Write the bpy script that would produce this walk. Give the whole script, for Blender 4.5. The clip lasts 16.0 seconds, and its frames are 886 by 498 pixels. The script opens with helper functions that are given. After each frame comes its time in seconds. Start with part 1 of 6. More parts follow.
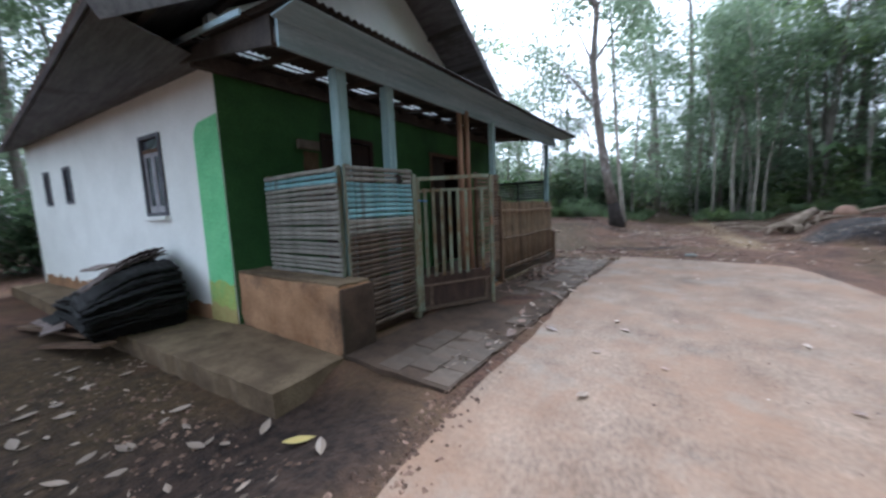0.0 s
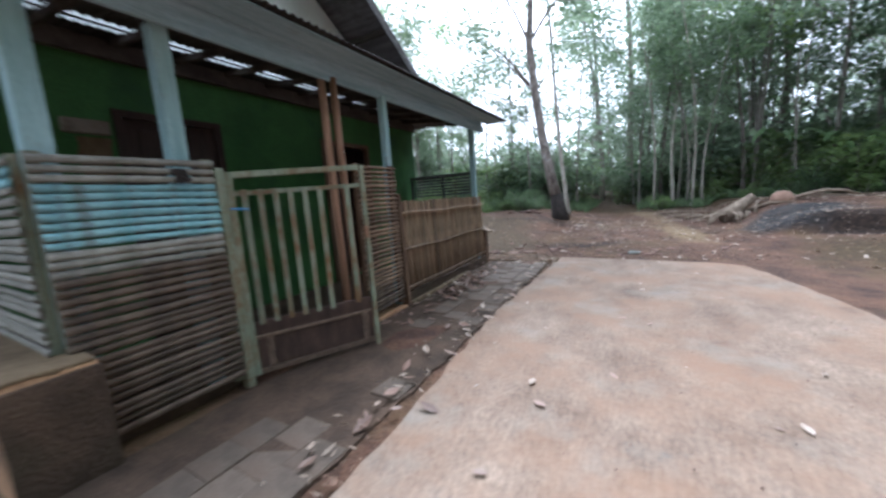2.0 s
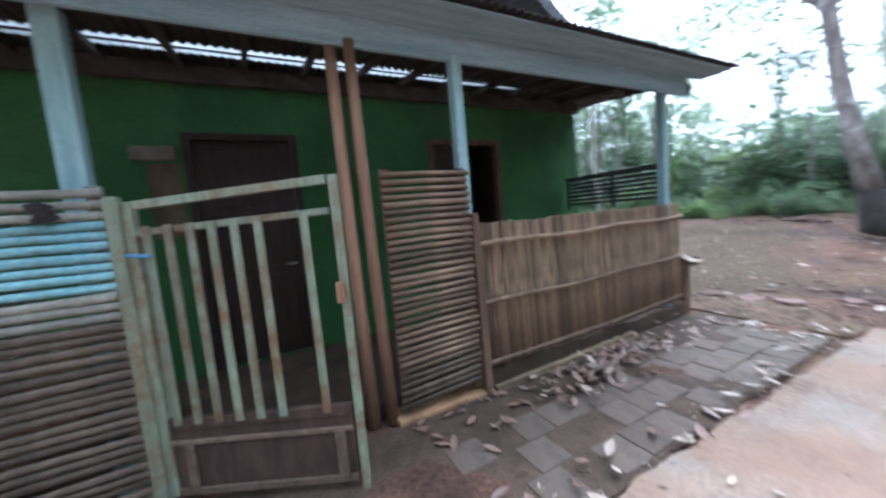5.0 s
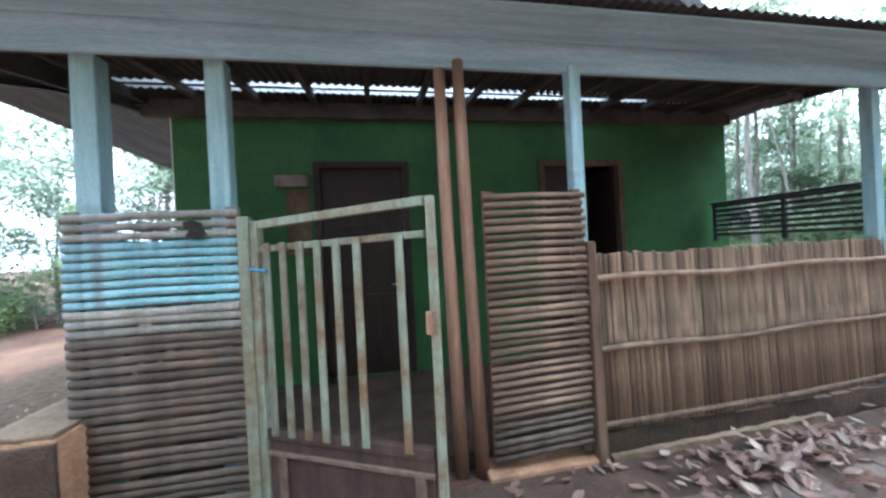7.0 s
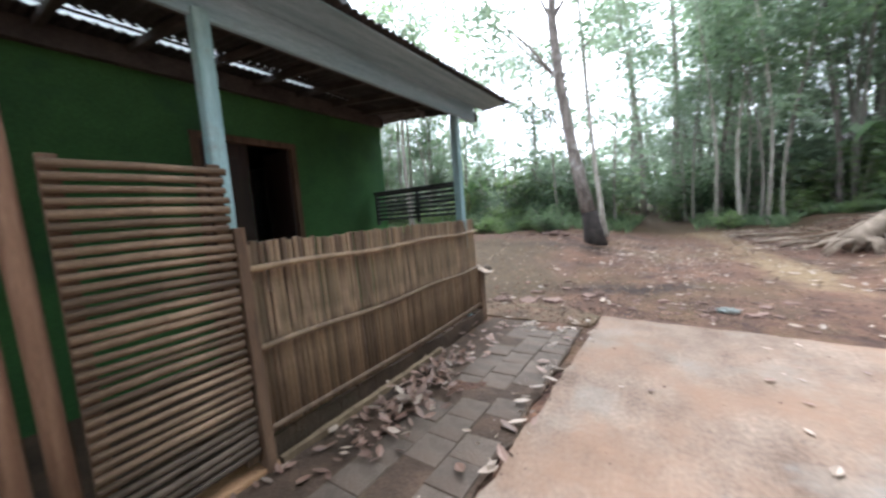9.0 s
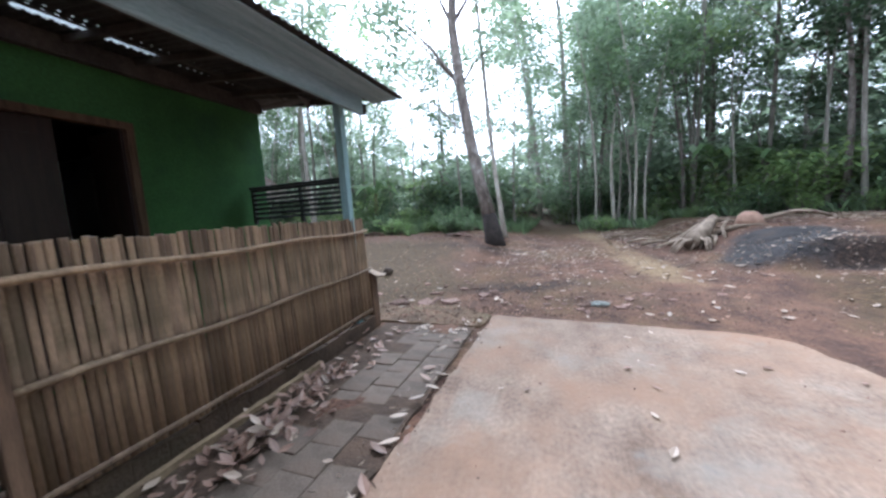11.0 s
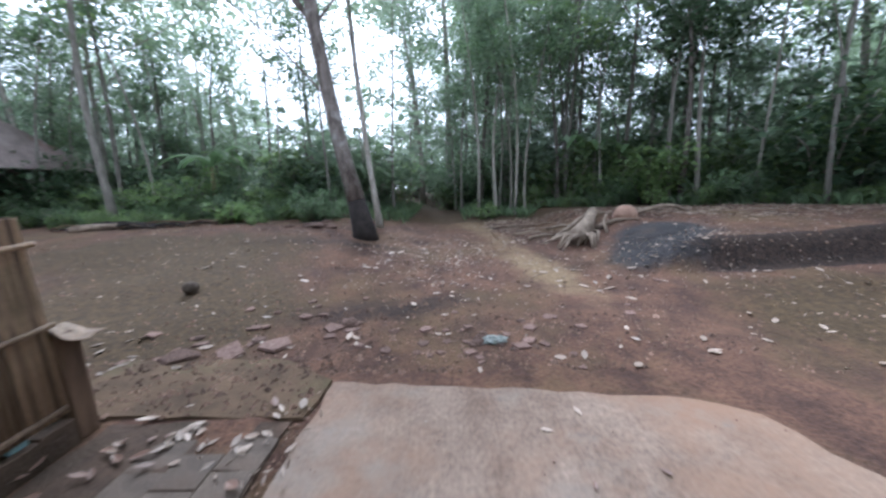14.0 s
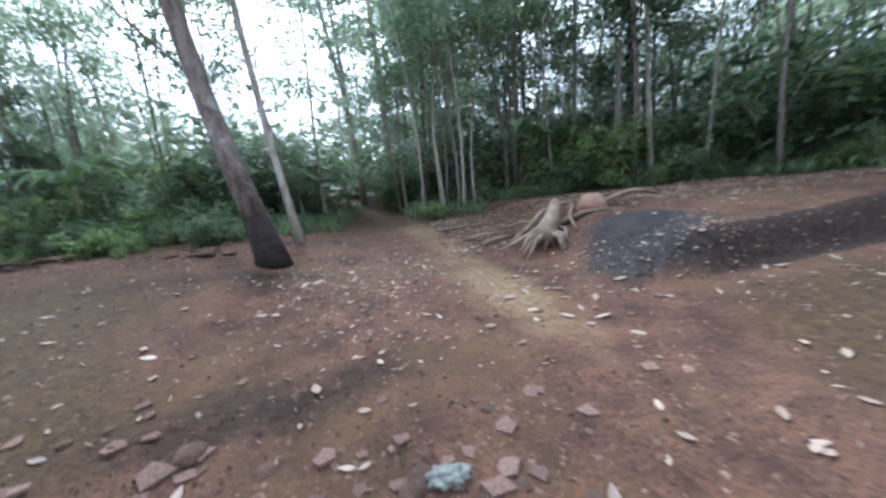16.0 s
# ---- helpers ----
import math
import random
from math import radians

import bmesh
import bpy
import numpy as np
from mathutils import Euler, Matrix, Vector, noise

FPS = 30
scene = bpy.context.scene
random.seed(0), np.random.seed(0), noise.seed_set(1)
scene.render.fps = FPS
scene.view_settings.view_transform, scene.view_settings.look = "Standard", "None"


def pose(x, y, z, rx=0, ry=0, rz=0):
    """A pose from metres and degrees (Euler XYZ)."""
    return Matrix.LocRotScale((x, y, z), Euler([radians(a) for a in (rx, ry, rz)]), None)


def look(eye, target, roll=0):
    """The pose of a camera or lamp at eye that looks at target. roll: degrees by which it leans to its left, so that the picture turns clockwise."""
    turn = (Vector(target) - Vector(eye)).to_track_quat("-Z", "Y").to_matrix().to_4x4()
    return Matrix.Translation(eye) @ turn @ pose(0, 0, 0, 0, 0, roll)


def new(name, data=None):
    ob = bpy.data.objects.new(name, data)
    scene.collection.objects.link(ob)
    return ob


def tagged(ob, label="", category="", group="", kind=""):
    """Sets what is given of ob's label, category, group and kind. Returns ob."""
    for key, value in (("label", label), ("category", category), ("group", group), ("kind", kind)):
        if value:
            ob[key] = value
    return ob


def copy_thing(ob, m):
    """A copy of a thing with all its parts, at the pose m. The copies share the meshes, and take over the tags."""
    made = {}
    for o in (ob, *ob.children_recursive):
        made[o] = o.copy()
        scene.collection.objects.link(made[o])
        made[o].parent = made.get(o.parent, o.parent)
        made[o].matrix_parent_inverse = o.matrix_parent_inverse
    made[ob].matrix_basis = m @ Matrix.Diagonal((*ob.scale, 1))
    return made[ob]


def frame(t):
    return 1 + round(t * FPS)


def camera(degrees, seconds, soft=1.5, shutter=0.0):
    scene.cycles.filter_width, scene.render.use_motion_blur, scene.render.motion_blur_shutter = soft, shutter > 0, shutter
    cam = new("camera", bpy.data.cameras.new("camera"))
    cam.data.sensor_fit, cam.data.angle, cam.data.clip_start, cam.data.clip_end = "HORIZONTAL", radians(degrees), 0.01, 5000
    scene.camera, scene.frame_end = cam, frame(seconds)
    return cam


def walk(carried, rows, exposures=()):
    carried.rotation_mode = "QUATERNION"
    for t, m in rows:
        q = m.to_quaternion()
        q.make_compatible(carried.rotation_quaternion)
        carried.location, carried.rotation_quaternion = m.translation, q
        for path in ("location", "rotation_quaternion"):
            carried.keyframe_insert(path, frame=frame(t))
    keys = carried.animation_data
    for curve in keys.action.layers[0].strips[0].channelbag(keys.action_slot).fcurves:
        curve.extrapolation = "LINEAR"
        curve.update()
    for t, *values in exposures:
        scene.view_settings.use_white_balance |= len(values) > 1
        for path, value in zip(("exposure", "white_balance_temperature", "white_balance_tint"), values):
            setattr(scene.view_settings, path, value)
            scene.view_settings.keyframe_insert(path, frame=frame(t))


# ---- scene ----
cam = camera(103.7, 16.0, soft=2.6, shutter=0.5)
PATH = [
    (0, (-0.068, -0.485, 1.251), (-1.231, 1.127, 1.022), -2.3),
    (0.5, (-0.118, -0.135, 1.249), (-1.447, 1.34, 1.003), -4.3),
    (1, (-0.186, 0.307, 1.299), (-1.237, 1.996, 1.087), -3.3),
    (1.5, (-0.13, 0.725, 1.264), (-1.237, 2.378, 1.058), -5.2),
    (2, (-0.045, 1.163, 1.317), (-1.017, 2.888, 1.036), -4.1),
    (2.5, (-0.102, 1.617, 1.329), (-0.891, 3.43, 1.03), -2.3),
    (3, (-0.134, 1.963, 1.38), (-0.958, 3.767, 1.12), -5.7),
    (3.5, (-0.129, 2.36, 1.357), (-1.265, 3.983, 1.084), -4.3),
    (4, (-0.259, 2.671, 1.388), (-1.597, 4.135, 1.13), -3.4),
    (4.5, (-0.385, 2.989, 1.421), (-1.894, 4.275, 1.16), -6.0),
    (5, (-0.398, 3.29, 1.425), (-2.164, 4.209, 1.233), -5.0),
    (5.2, (-0.409, 3.358, 1.451), (-2.264, 4.087, 1.291), -4.0),
    (7.3, (-0.686, 3.426, 1.425), (-2.654, 3.783, 1.419), -2.9),
    (7.5, (-0.739, 3.47, 1.431), (-2.67, 3.99, 1.408), -3.3),
    (8, (-0.668, 3.584, 1.415), (-2.401, 4.578, 1.333), -3.6),
    (8.5, (-0.666, 3.696, 1.411), (-2.065, 5.116, 1.255), -3.9),
    (9, (-0.624, 3.761, 1.397), (-1.729, 5.418, 1.209), -4.5),
    (9.5, (-0.555, 3.756, 1.291), (-1.413, 5.556, 1.136), -4.5),
    (11.8, (-0.467, 4.425, 1.36), (-0.994, 6.328, 1.041), -4.4),
    (12, (-0.483, 4.505, 1.353), (-0.906, 6.425, 0.986), -5.3),
    (12.5, (-0.538, 4.816, 1.386), (-0.746, 6.784, 1.098), -4.1),
    (13, (-0.546, 5.163, 1.384), (-0.609, 7.128, 1.016), -6.7),
    (13.5, (-0.452, 5.59, 1.404), (-0.606, 7.55, 1.034), -3.5),
    (14, (-0.47, 5.969, 1.413), (-0.516, 7.937, 1.064), -1.9),
    (14.5, (-0.4, 6.382, 1.396), (-0.228, 8.342, 1.037), -4.5),
    (15, (-0.255, 6.779, 1.405), (-0.07, 8.73, 1.005), -2.8),
    (15.5, (-0.16, 7.149, 1.422), (0.229, 9.071, 1.03), -1.4),
    (16, (-0.146, 7.528, 1.466), (0.06, 9.478, 1.069), -6.2),
]
walk(cam, [(t, look(eye, target, roll)) for t, eye, target, roll in PATH], exposures=[(0, 1.1, 5250, 10), (1.5, 1.4, 5300, 10), (3.5, 1.75, 5250, 10), (5, 2.25, 4950, 10), (7.5, 2.78, 5150, 10), (8.5, 2.25, 5800, 10), (9.5, 1.95, 5400, 10), (12, 1.7, 5230, 12), (14.5, 1.36, 5200, 12), (16, 1.51, 5200, 12)])

# ---- world and sun: bright hazy overcast, the glow low over the woods ----
SUN_AZ, SUN_EL = -18.0, 48.0
world = bpy.data.worlds.new("hazy_sky")
scene.world = world
world.use_nodes = True
wn, wl = world.node_tree.nodes, world.node_tree.links
sky = wn.new("ShaderNodeTexSky")
sky.sky_type, sky.sun_disc = "NISHITA", False
sky.sun_elevation, sky.sun_rotation = radians(SUN_EL), radians(SUN_AZ)
sky.air_density, sky.dust_density, sky.ozone_density = 1.0, 5.0, 1.0
pale = wn.new("ShaderNodeHueSaturation")
pale.inputs["Saturation"].default_value = 0.2
wl.new(sky.outputs[0], pale.inputs["Color"])
cloud = wn.new("ShaderNodeMixRGB")
cloud.inputs[0].default_value, cloud.inputs[2].default_value = 0.55, (8.2, 8.4, 8.6, 1)
wl.new(pale.outputs[0], cloud.inputs[1])
wl.new(cloud.outputs[0], wn["Background"].inputs["Color"])
wn["Background"].inputs["Strength"].default_value = 0.15
sun = new("sun", bpy.data.lights.new("sun", "SUN"))
sun.data.energy, sun.data.angle, sun.data.color = 2.4, radians(20), (1.0, 0.97, 0.92)
sun_way = Vector((math.sin(radians(SUN_AZ)) * math.cos(radians(SUN_EL)), math.cos(radians(SUN_AZ)) * math.cos(radians(SUN_EL)), math.sin(radians(SUN_EL))))
sun.matrix_world = look(sun_way * 60, (0, 0, 0))


# ---- materials ----
def material(name, dark, light, scale=6.0, rough=0.85, bump=0.25, fine=60.0, stretch=(1, 1, 1), stain=None, stain_scale=1.2,
             stain_cover=0.45, vary=0.0, metal=0.0, island=False, spec=0.3, grain=0.45):
    """Two scales of colour noise, an optional stain with its own shape, fine relief."""
    m = bpy.data.materials.new(name)
    m.use_nodes = True
    n, l = m.node_tree.nodes, m.node_tree.links
    b = n["Principled BSDF"]
    tc = n.new("ShaderNodeTexCoord")
    mp = n.new("ShaderNodeMapping")
    mp.inputs["Scale"].default_value = stretch
    l.new(tc.outputs["Object"], mp.inputs["Vector"])
    n1 = n.new("ShaderNodeTexNoise")
    n1.inputs["Scale"].default_value, n1.inputs["Detail"].default_value, n1.inputs["Roughness"].default_value = scale, 6, 0.65
    n2 = n.new("ShaderNodeTexNoise")
    n2.inputs["Scale"].default_value, n2.inputs["Detail"].default_value = fine, 4
    l.new(mp.outputs[0], n1.inputs["Vector"]), l.new(mp.outputs[0], n2.inputs["Vector"])
    ramp = n.new("ShaderNodeValToRGB")
    ramp.color_ramp.elements[0].position, ramp.color_ramp.elements[1].position = 0.32, 0.68
    ramp.color_ramp.elements[0].color, ramp.color_ramp.elements[1].color = (*dark, 1), (*light, 1)
    l.new(n1.outputs[0], ramp.inputs[0])
    over = n.new("ShaderNodeMixRGB")
    over.blend_type = "OVERLAY"
    over.inputs[0].default_value = grain
    l.new(ramp.outputs[0], over.inputs[1]), l.new(n2.outputs[0], over.inputs[2])
    colour = over.outputs[0]
    if stain:
        n3 = n.new("ShaderNodeTexNoise")
        n3.inputs["Scale"].default_value, n3.inputs["Detail"].default_value, n3.inputs["Roughness"].default_value = stain_scale, 8, 0.7
        l.new(tc.outputs["Object"], n3.inputs["Vector"])
        r3 = n.new("ShaderNodeValToRGB")
        r3.color_ramp.elements[0].position, r3.color_ramp.elements[1].position = 1 - stain_cover - 0.06, 1 - stain_cover + 0.12
        l.new(n3.outputs[0], r3.inputs[0])
        mx = n.new("ShaderNodeMixRGB")
        l.new(r3.outputs[0], mx.inputs[0]), l.new(colour, mx.inputs[1])
        mx.inputs[2].default_value = (*stain, 1)
        colour = mx.outputs[0]
    if vary:
        hs = n.new("ShaderNodeHueSaturation")
        if island:
            src = n.new("ShaderNodeNewGeometry").outputs["Random Per Island"]
        else:
            src = n.new("ShaderNodeObjectInfo").outputs["Random"]
        mr = n.new("ShaderNodeMapRange")
        mr.inputs["To Min"].default_value, mr.inputs["To Max"].default_value = 1 - vary, 1 + vary
        l.new(src, mr.inputs["Value"]), l.new(mr.outputs[0], hs.inputs["Value"])
        l.new(colour, hs.inputs["Color"])
        colour = hs.outputs[0]
    l.new(colour, b.inputs["Base Color"])
    b.inputs["Roughness"].default_value, b.inputs["Metallic"].default_value = rough, metal
    b.inputs["Specular IOR Level"].default_value = spec
    if bump:
        bp = n.new("ShaderNodeBump")
        bp.inputs["Strength"].default_value, bp.inputs["Distance"].default_value = bump, 0.02
        add = n.new("ShaderNodeMath")
        add.operation = "ADD"
        l.new(n1.outputs[0], add.inputs[0]), l.new(n2.outputs[0], add.inputs[1])
        l.new(add.outputs[0], bp.inputs["Height"]), l.new(bp.outputs[0], b.inputs["Normal"])
    return m


def mottle(m, colour, scale, lo, hi, amount):
    """A further layer of stains with a shape of their own on a finished material."""
    n, l = m.node_tree.nodes, m.node_tree.links
    b = n["Principled BSDF"]
    base = b.inputs["Base Color"].links[0].from_socket
    tc = n.new("ShaderNodeTexCoord")
    nz = n.new("ShaderNodeTexNoise")
    nz.inputs["Scale"].default_value, nz.inputs["Detail"].default_value, nz.inputs["Roughness"].default_value = scale, 7, 0.6
    l.new(tc.outputs["Object"], nz.inputs["Vector"])
    mr = n.new("ShaderNodeMapRange")
    mr.inputs["From Min"].default_value, mr.inputs["From Max"].default_value, mr.inputs["To Max"].default_value = lo, hi, amount
    l.new(nz.outputs[0], mr.inputs["Value"])
    mx = n.new("ShaderNodeMixRGB")
    l.new(mr.outputs[0], mx.inputs[0]), l.new(base, mx.inputs[1])
    mx.inputs[2].default_value = (*colour, 1)
    l.new(mx.outputs[0], b.inputs["Base Color"])


def leaf_material(name, dark, light, vary=0.35, through_light=0.35):
    m = bpy.data.materials.new(name)
    m.use_nodes = True
    n, l = m.node_tree.nodes, m.node_tree.links
    b, out = n["Principled BSDF"], n["Material Output"]
    g = n.new("ShaderNodeNewGeometry")
    ramp = n.new("ShaderNodeValToRGB")
    ramp.color_ramp.elements[0].color, ramp.color_ramp.elements[1].color = (*dark, 1), (*light, 1)
    l.new(g.outputs["Random Per Island"], ramp.inputs[0])
    hs = n.new("ShaderNodeHueSaturation")
    oi = n.new("ShaderNodeObjectInfo")
    mr = n.new("ShaderNodeMapRange")
    mr.inputs["To Min"].default_value, mr.inputs["To Max"].default_value = 1 - vary, 1 + vary
    l.new(oi.outputs["Random"], mr.inputs["Value"]), l.new(mr.outputs[0], hs.inputs["Value"])
    l.new(ramp.outputs[0], hs.inputs["Color"]), l.new(hs.outputs[0], b.inputs["Base Color"])
    b.inputs["Roughness"].default_value = 0.5
    tr = n.new("ShaderNodeBsdfTranslucent")
    l.new(hs.outputs[0], tr.inputs["Color"])
    mix = n.new("ShaderNodeMixShader")
    mix.inputs[0].default_value = through_light
    l.new(b.outputs[0], mix.inputs[1]), l.new(tr.outputs[0], mix.inputs[2]), l.new(mix.outputs[0], out.inputs["Surface"])
    return m


def soil_kinds(m, kinds):
    """Blends other soils into a soil material where the ground's own attributes say so."""
    n, l = m.node_tree.nodes, m.node_tree.links
    b = n["Principled BSDF"]
    base = b.inputs["Base Color"].links[0].from_socket
    tc = n.new("ShaderNodeTexCoord")
    for name, dark, light, scale in kinds:
        at = n.new("ShaderNodeAttribute")
        at.attribute_name = name
        nz = n.new("ShaderNodeTexNoise")
        nz.inputs["Scale"].default_value, nz.inputs["Detail"].default_value, nz.inputs["Roughness"].default_value = scale, 8, 0.7
        l.new(tc.outputs["Object"], nz.inputs["Vector"])
        add = n.new("ShaderNodeMath")
        add.operation = "MULTIPLY_ADD"
        add.inputs[1].default_value = 0.9
        l.new(nz.outputs[0], add.inputs[0]), l.new(at.outputs["Fac"], add.inputs[2])
        mr = n.new("ShaderNodeMapRange")
        mr.interpolation_type = "SMOOTHSTEP"
        mr.inputs["From Min"].default_value, mr.inputs["From Max"].default_value = 0.68, 1.12
        l.new(add.outputs[0], mr.inputs["Value"])
        n2 = n.new("ShaderNodeTexNoise")
        n2.inputs["Scale"].default_value, n2.inputs["Detail"].default_value = 14, 6
        l.new(tc.outputs["Object"], n2.inputs["Vector"])
        rp = n.new("ShaderNodeValToRGB")
        rp.color_ramp.elements[0].position, rp.color_ramp.elements[1].position = 0.35, 0.68
        rp.color_ramp.elements[0].color, rp.color_ramp.elements[1].color = (*dark, 1), (*light, 1)
        l.new(n2.outputs[0], rp.inputs[0])
        mx = n.new("ShaderNodeMixRGB")
        l.new(mr.outputs[0], mx.inputs[0]), l.new(base, mx.inputs[1]), l.new(rp.outputs[0], mx.inputs[2])
        base = mx.outputs[0]
    l.new(base, b.inputs["Base Color"])


SOIL = material("red_brown_soil", (0.036, 0.0185, 0.0135), (0.13, 0.067, 0.04), 1.9, 0.95, 1.0, 30, stain=(0.10, 0.064, 0.03), stain_scale=0.38, stain_cover=0.46, grain=0.95)
# The third soil is damp dark earth and also the bank face's painted shade.
soil_kinds(SOIL, [("trail", (0.125, 0.083, 0.044), (0.215, 0.148, 0.083), 2.0), ("moss", (0.034, 0.0215, 0.0100), (0.080, 0.050, 0.0225), 1.5), ("damp_and_shade", (0.015, 0.009, 0.0065), (0.048, 0.029, 0.02), 2.0), ("ash", (0.013, 0.0115, 0.0115), (0.046, 0.041, 0.041), 2.5)])
# Damp soil; also paints shade on the plinth end, fence kerb and veranda floor.
DAMP_SHADE = material("damp_soil_and_shade", (0.036, 0.0235, 0.0155), (0.092, 0.058, 0.038), 3, 0.9, 0.6, 50, stain=(0.045, 0.034, 0.02), stain_scale=1.6, stain_cover=0.4)
EARTHY = material("earth_covered_cement", (0.060, 0.038, 0.022), (0.135, 0.086, 0.050), 3, 0.95, 0.4, 50, stain=(0.10, 0.085, 0.04), stain_scale=2, stain_cover=0.4)
ASH = material("grey_ash", (0.011, 0.01, 0.01), (0.036, 0.032, 0.032), 3.5, 0.95, 0.9, 30, stain=(0.055, 0.038, 0.028), stain_scale=2.2, stain_cover=0.42)
SLAB = material("worn_concrete_with_red_dust", (0.130, 0.086, 0.060), (0.250, 0.183, 0.136), 2.4, 0.85, 0.5, 38, (1, 0.6, 1), stain=(0.215, 0.131, 0.084), stain_scale=0.7, stain_cover=0.5, grain=0.55)
mottle(SLAB, (0.232, 0.206, 0.174), 1.3, 0.53, 0.68, 0.55)
mottle(SLAB, (0.13, 0.12, 0.115), 2.6, 0.66, 0.76, 0.6)
mottle(SLAB, (0.12, 0.08, 0.054), 1.7, 0.60, 0.74, 0.6)
mottle(SLAB, (0.10, 0.07, 0.05), 26, 0.66, 0.72, 0.55)
PAVER = material("grey_paver", (0.070, 0.0515, 0.0385), (0.132, 0.100, 0.075), 5, 0.8, 0.3, 70, stain=(0.088, 0.058, 0.040), stain_scale=1.8, stain_cover=0.45, vary=0.15)
CEMENT = material("rough_cement", (0.10, 0.068, 0.039), (0.20, 0.143, 0.086), 4, 0.9, 0.4, 60, stain=(0.075, 0.05, 0.03), stain_scale=1.7, stain_cover=0.45)
RENDER_ORANGE = material("ochre_render", (0.22, 0.115, 0.056), (0.41, 0.24, 0.132), 3, 0.9, 0.45, 55, stain=(0.10, 0.066, 0.046), stain_scale=1.6, stain_cover=0.40)
WHITE_WALL = material("white_limewash", (0.76, 0.77, 0.74), (0.86, 0.87, 0.84), 1.5, 0.9, 0.12, 40, stain=(0.66, 0.61, 0.52), stain_scale=0.7, stain_cover=0.28)
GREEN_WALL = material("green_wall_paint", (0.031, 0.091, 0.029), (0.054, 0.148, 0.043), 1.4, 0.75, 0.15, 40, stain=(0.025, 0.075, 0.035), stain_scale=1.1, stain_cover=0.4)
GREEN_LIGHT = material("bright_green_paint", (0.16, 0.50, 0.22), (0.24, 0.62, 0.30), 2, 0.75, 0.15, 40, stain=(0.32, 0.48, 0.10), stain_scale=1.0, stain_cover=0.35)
YELLOW_WORN = material("worn_yellow_base", (0.34, 0.26, 0.10), (0.42, 0.40, 0.16), 4, 0.9, 0.3, 50, stain=(0.22, 0.12, 0.06), stain_scale=2.5, stain_cover=0.45)
BLUE_WOOD = material("faded_blue_painted_wood", (0.20, 0.31, 0.32), (0.35, 0.48, 0.49), 3, 0.7, 0.25, 60, (6, 6, 0.6), stain=(0.22, 0.21, 0.18), stain_scale=3.5, stain_cover=0.36, vary=0.12)
FASCIA = material("weathered_blue_grey_board", (0.24, 0.34, 0.38), (0.40, 0.50, 0.55), 2, 0.75, 0.2, 40, (6, 0.5, 6), stain=(0.24, 0.25, 0.25), stain_scale=2, stain_cover=0.35)
OLD_WOOD = material("old_brown_wood", (0.055, 0.032, 0.02), (0.15, 0.09, 0.055), 4, 0.75, 0.3, 60, (5, 5, 0.5), vary=0.2)
POLE_WOOD = material("reddish_timber_pole", (0.17, 0.085, 0.05), (0.31, 0.18, 0.115), 4, 0.7, 0.3, 60, (6, 6, 0.4), vary=0.15)
DARK_DOOR = material("dark_door_wood", (0.022, 0.013, 0.011), (0.05, 0.028, 0.022), 3, 0.45, 0.15, 60, (6, 6, 0.5))
BAMBOO = material("weathered_split_bamboo", (0.075, 0.047, 0.03), (0.215, 0.142, 0.09), 5, 0.6, 0.35, 70, (0.5, 3, 3), stain=(0.08, 0.05, 0.032), stain_scale=3, stain_cover=0.36, vary=0.38)
BAMBOO_STRIP = material("split_bamboo_strip", (0.11, 0.07, 0.042), (0.255, 0.172, 0.108), 4, 0.55, 0.3, 70, (0.5, 5, 5), stain=(0.10, 0.062, 0.036), stain_scale=2.2, stain_cover=0.38, vary=0.42)
mottle(BAMBOO_STRIP, (0.062, 0.050, 0.026), 2.4, 0.50, 0.66, 0.7)
BAMBOO_DAMP = material("damp_stained_bamboo", (0.045, 0.032, 0.024), (0.14, 0.10, 0.072), 5, 0.7, 0.35, 70, stain=(0.05, 0.05, 0.03), stain_scale=6, stain_cover=0.35, vary=0.3)
BAMBOO_GREY = material("greyed_painted_bamboo", (0.13, 0.12, 0.10), (0.29, 0.272, 0.235), 6, 0.6, 0.3, 70, stain=(0.48, 0.47, 0.43), stain_scale=13, stain_cover=0.27, vary=0.22)
BAMBOO_PALE = material("pale_bamboo", (0.12, 0.078, 0.046), (0.27, 0.185, 0.112), 6, 0.55, 0.3, 70, (1, 1, 0.4), stain=(0.12, 0.074, 0.046), stain_scale=4, stain_cover=0.45, vary=0.4)
BAMBOO_BLUE = material("blue_painted_bamboo", (0.12, 0.265, 0.295), (0.26, 0.43, 0.455), 6, 0.6, 0.3, 70, stain=(0.15, 0.13, 0.105), stain_scale=8, stain_cover=0.42, vary=0.25)
BAMBOO_DARK = material("dark_stained_bamboo", (0.022, 0.024, 0.026), (0.06, 0.062, 0.06), 5, 0.6, 0.3, 60, vary=0.2)
GATE_PAINT = material("chalky_green_white_gate_paint", (0.13, 0.152, 0.105), (0.26, 0.28, 0.205), 4, 0.6, 0.25, 60, (5, 5, 0.7), stain=(0.15, 0.09, 0.042), stain_scale=4, stain_cover=0.5, vary=0.15)
mottle(RENDER_ORANGE, (0.07, 0.05, 0.038), 1.1, 0.54, 0.68, 0.75)
CEMENT_GREY = material("grey_cement_skim", (0.14, 0.118, 0.092), (0.25, 0.215, 0.17), 6, 0.95, 0.5, 60, stain=(0.12, 0.085, 0.055), stain_scale=3, stain_cover=0.4)
RAIL_WOOD = material("dull_brown_rail_wood", (0.075, 0.05, 0.036), (0.17, 0.115, 0.08), 4, 0.7, 0.3, 60, (0.5, 5, 5), vary=0.2)
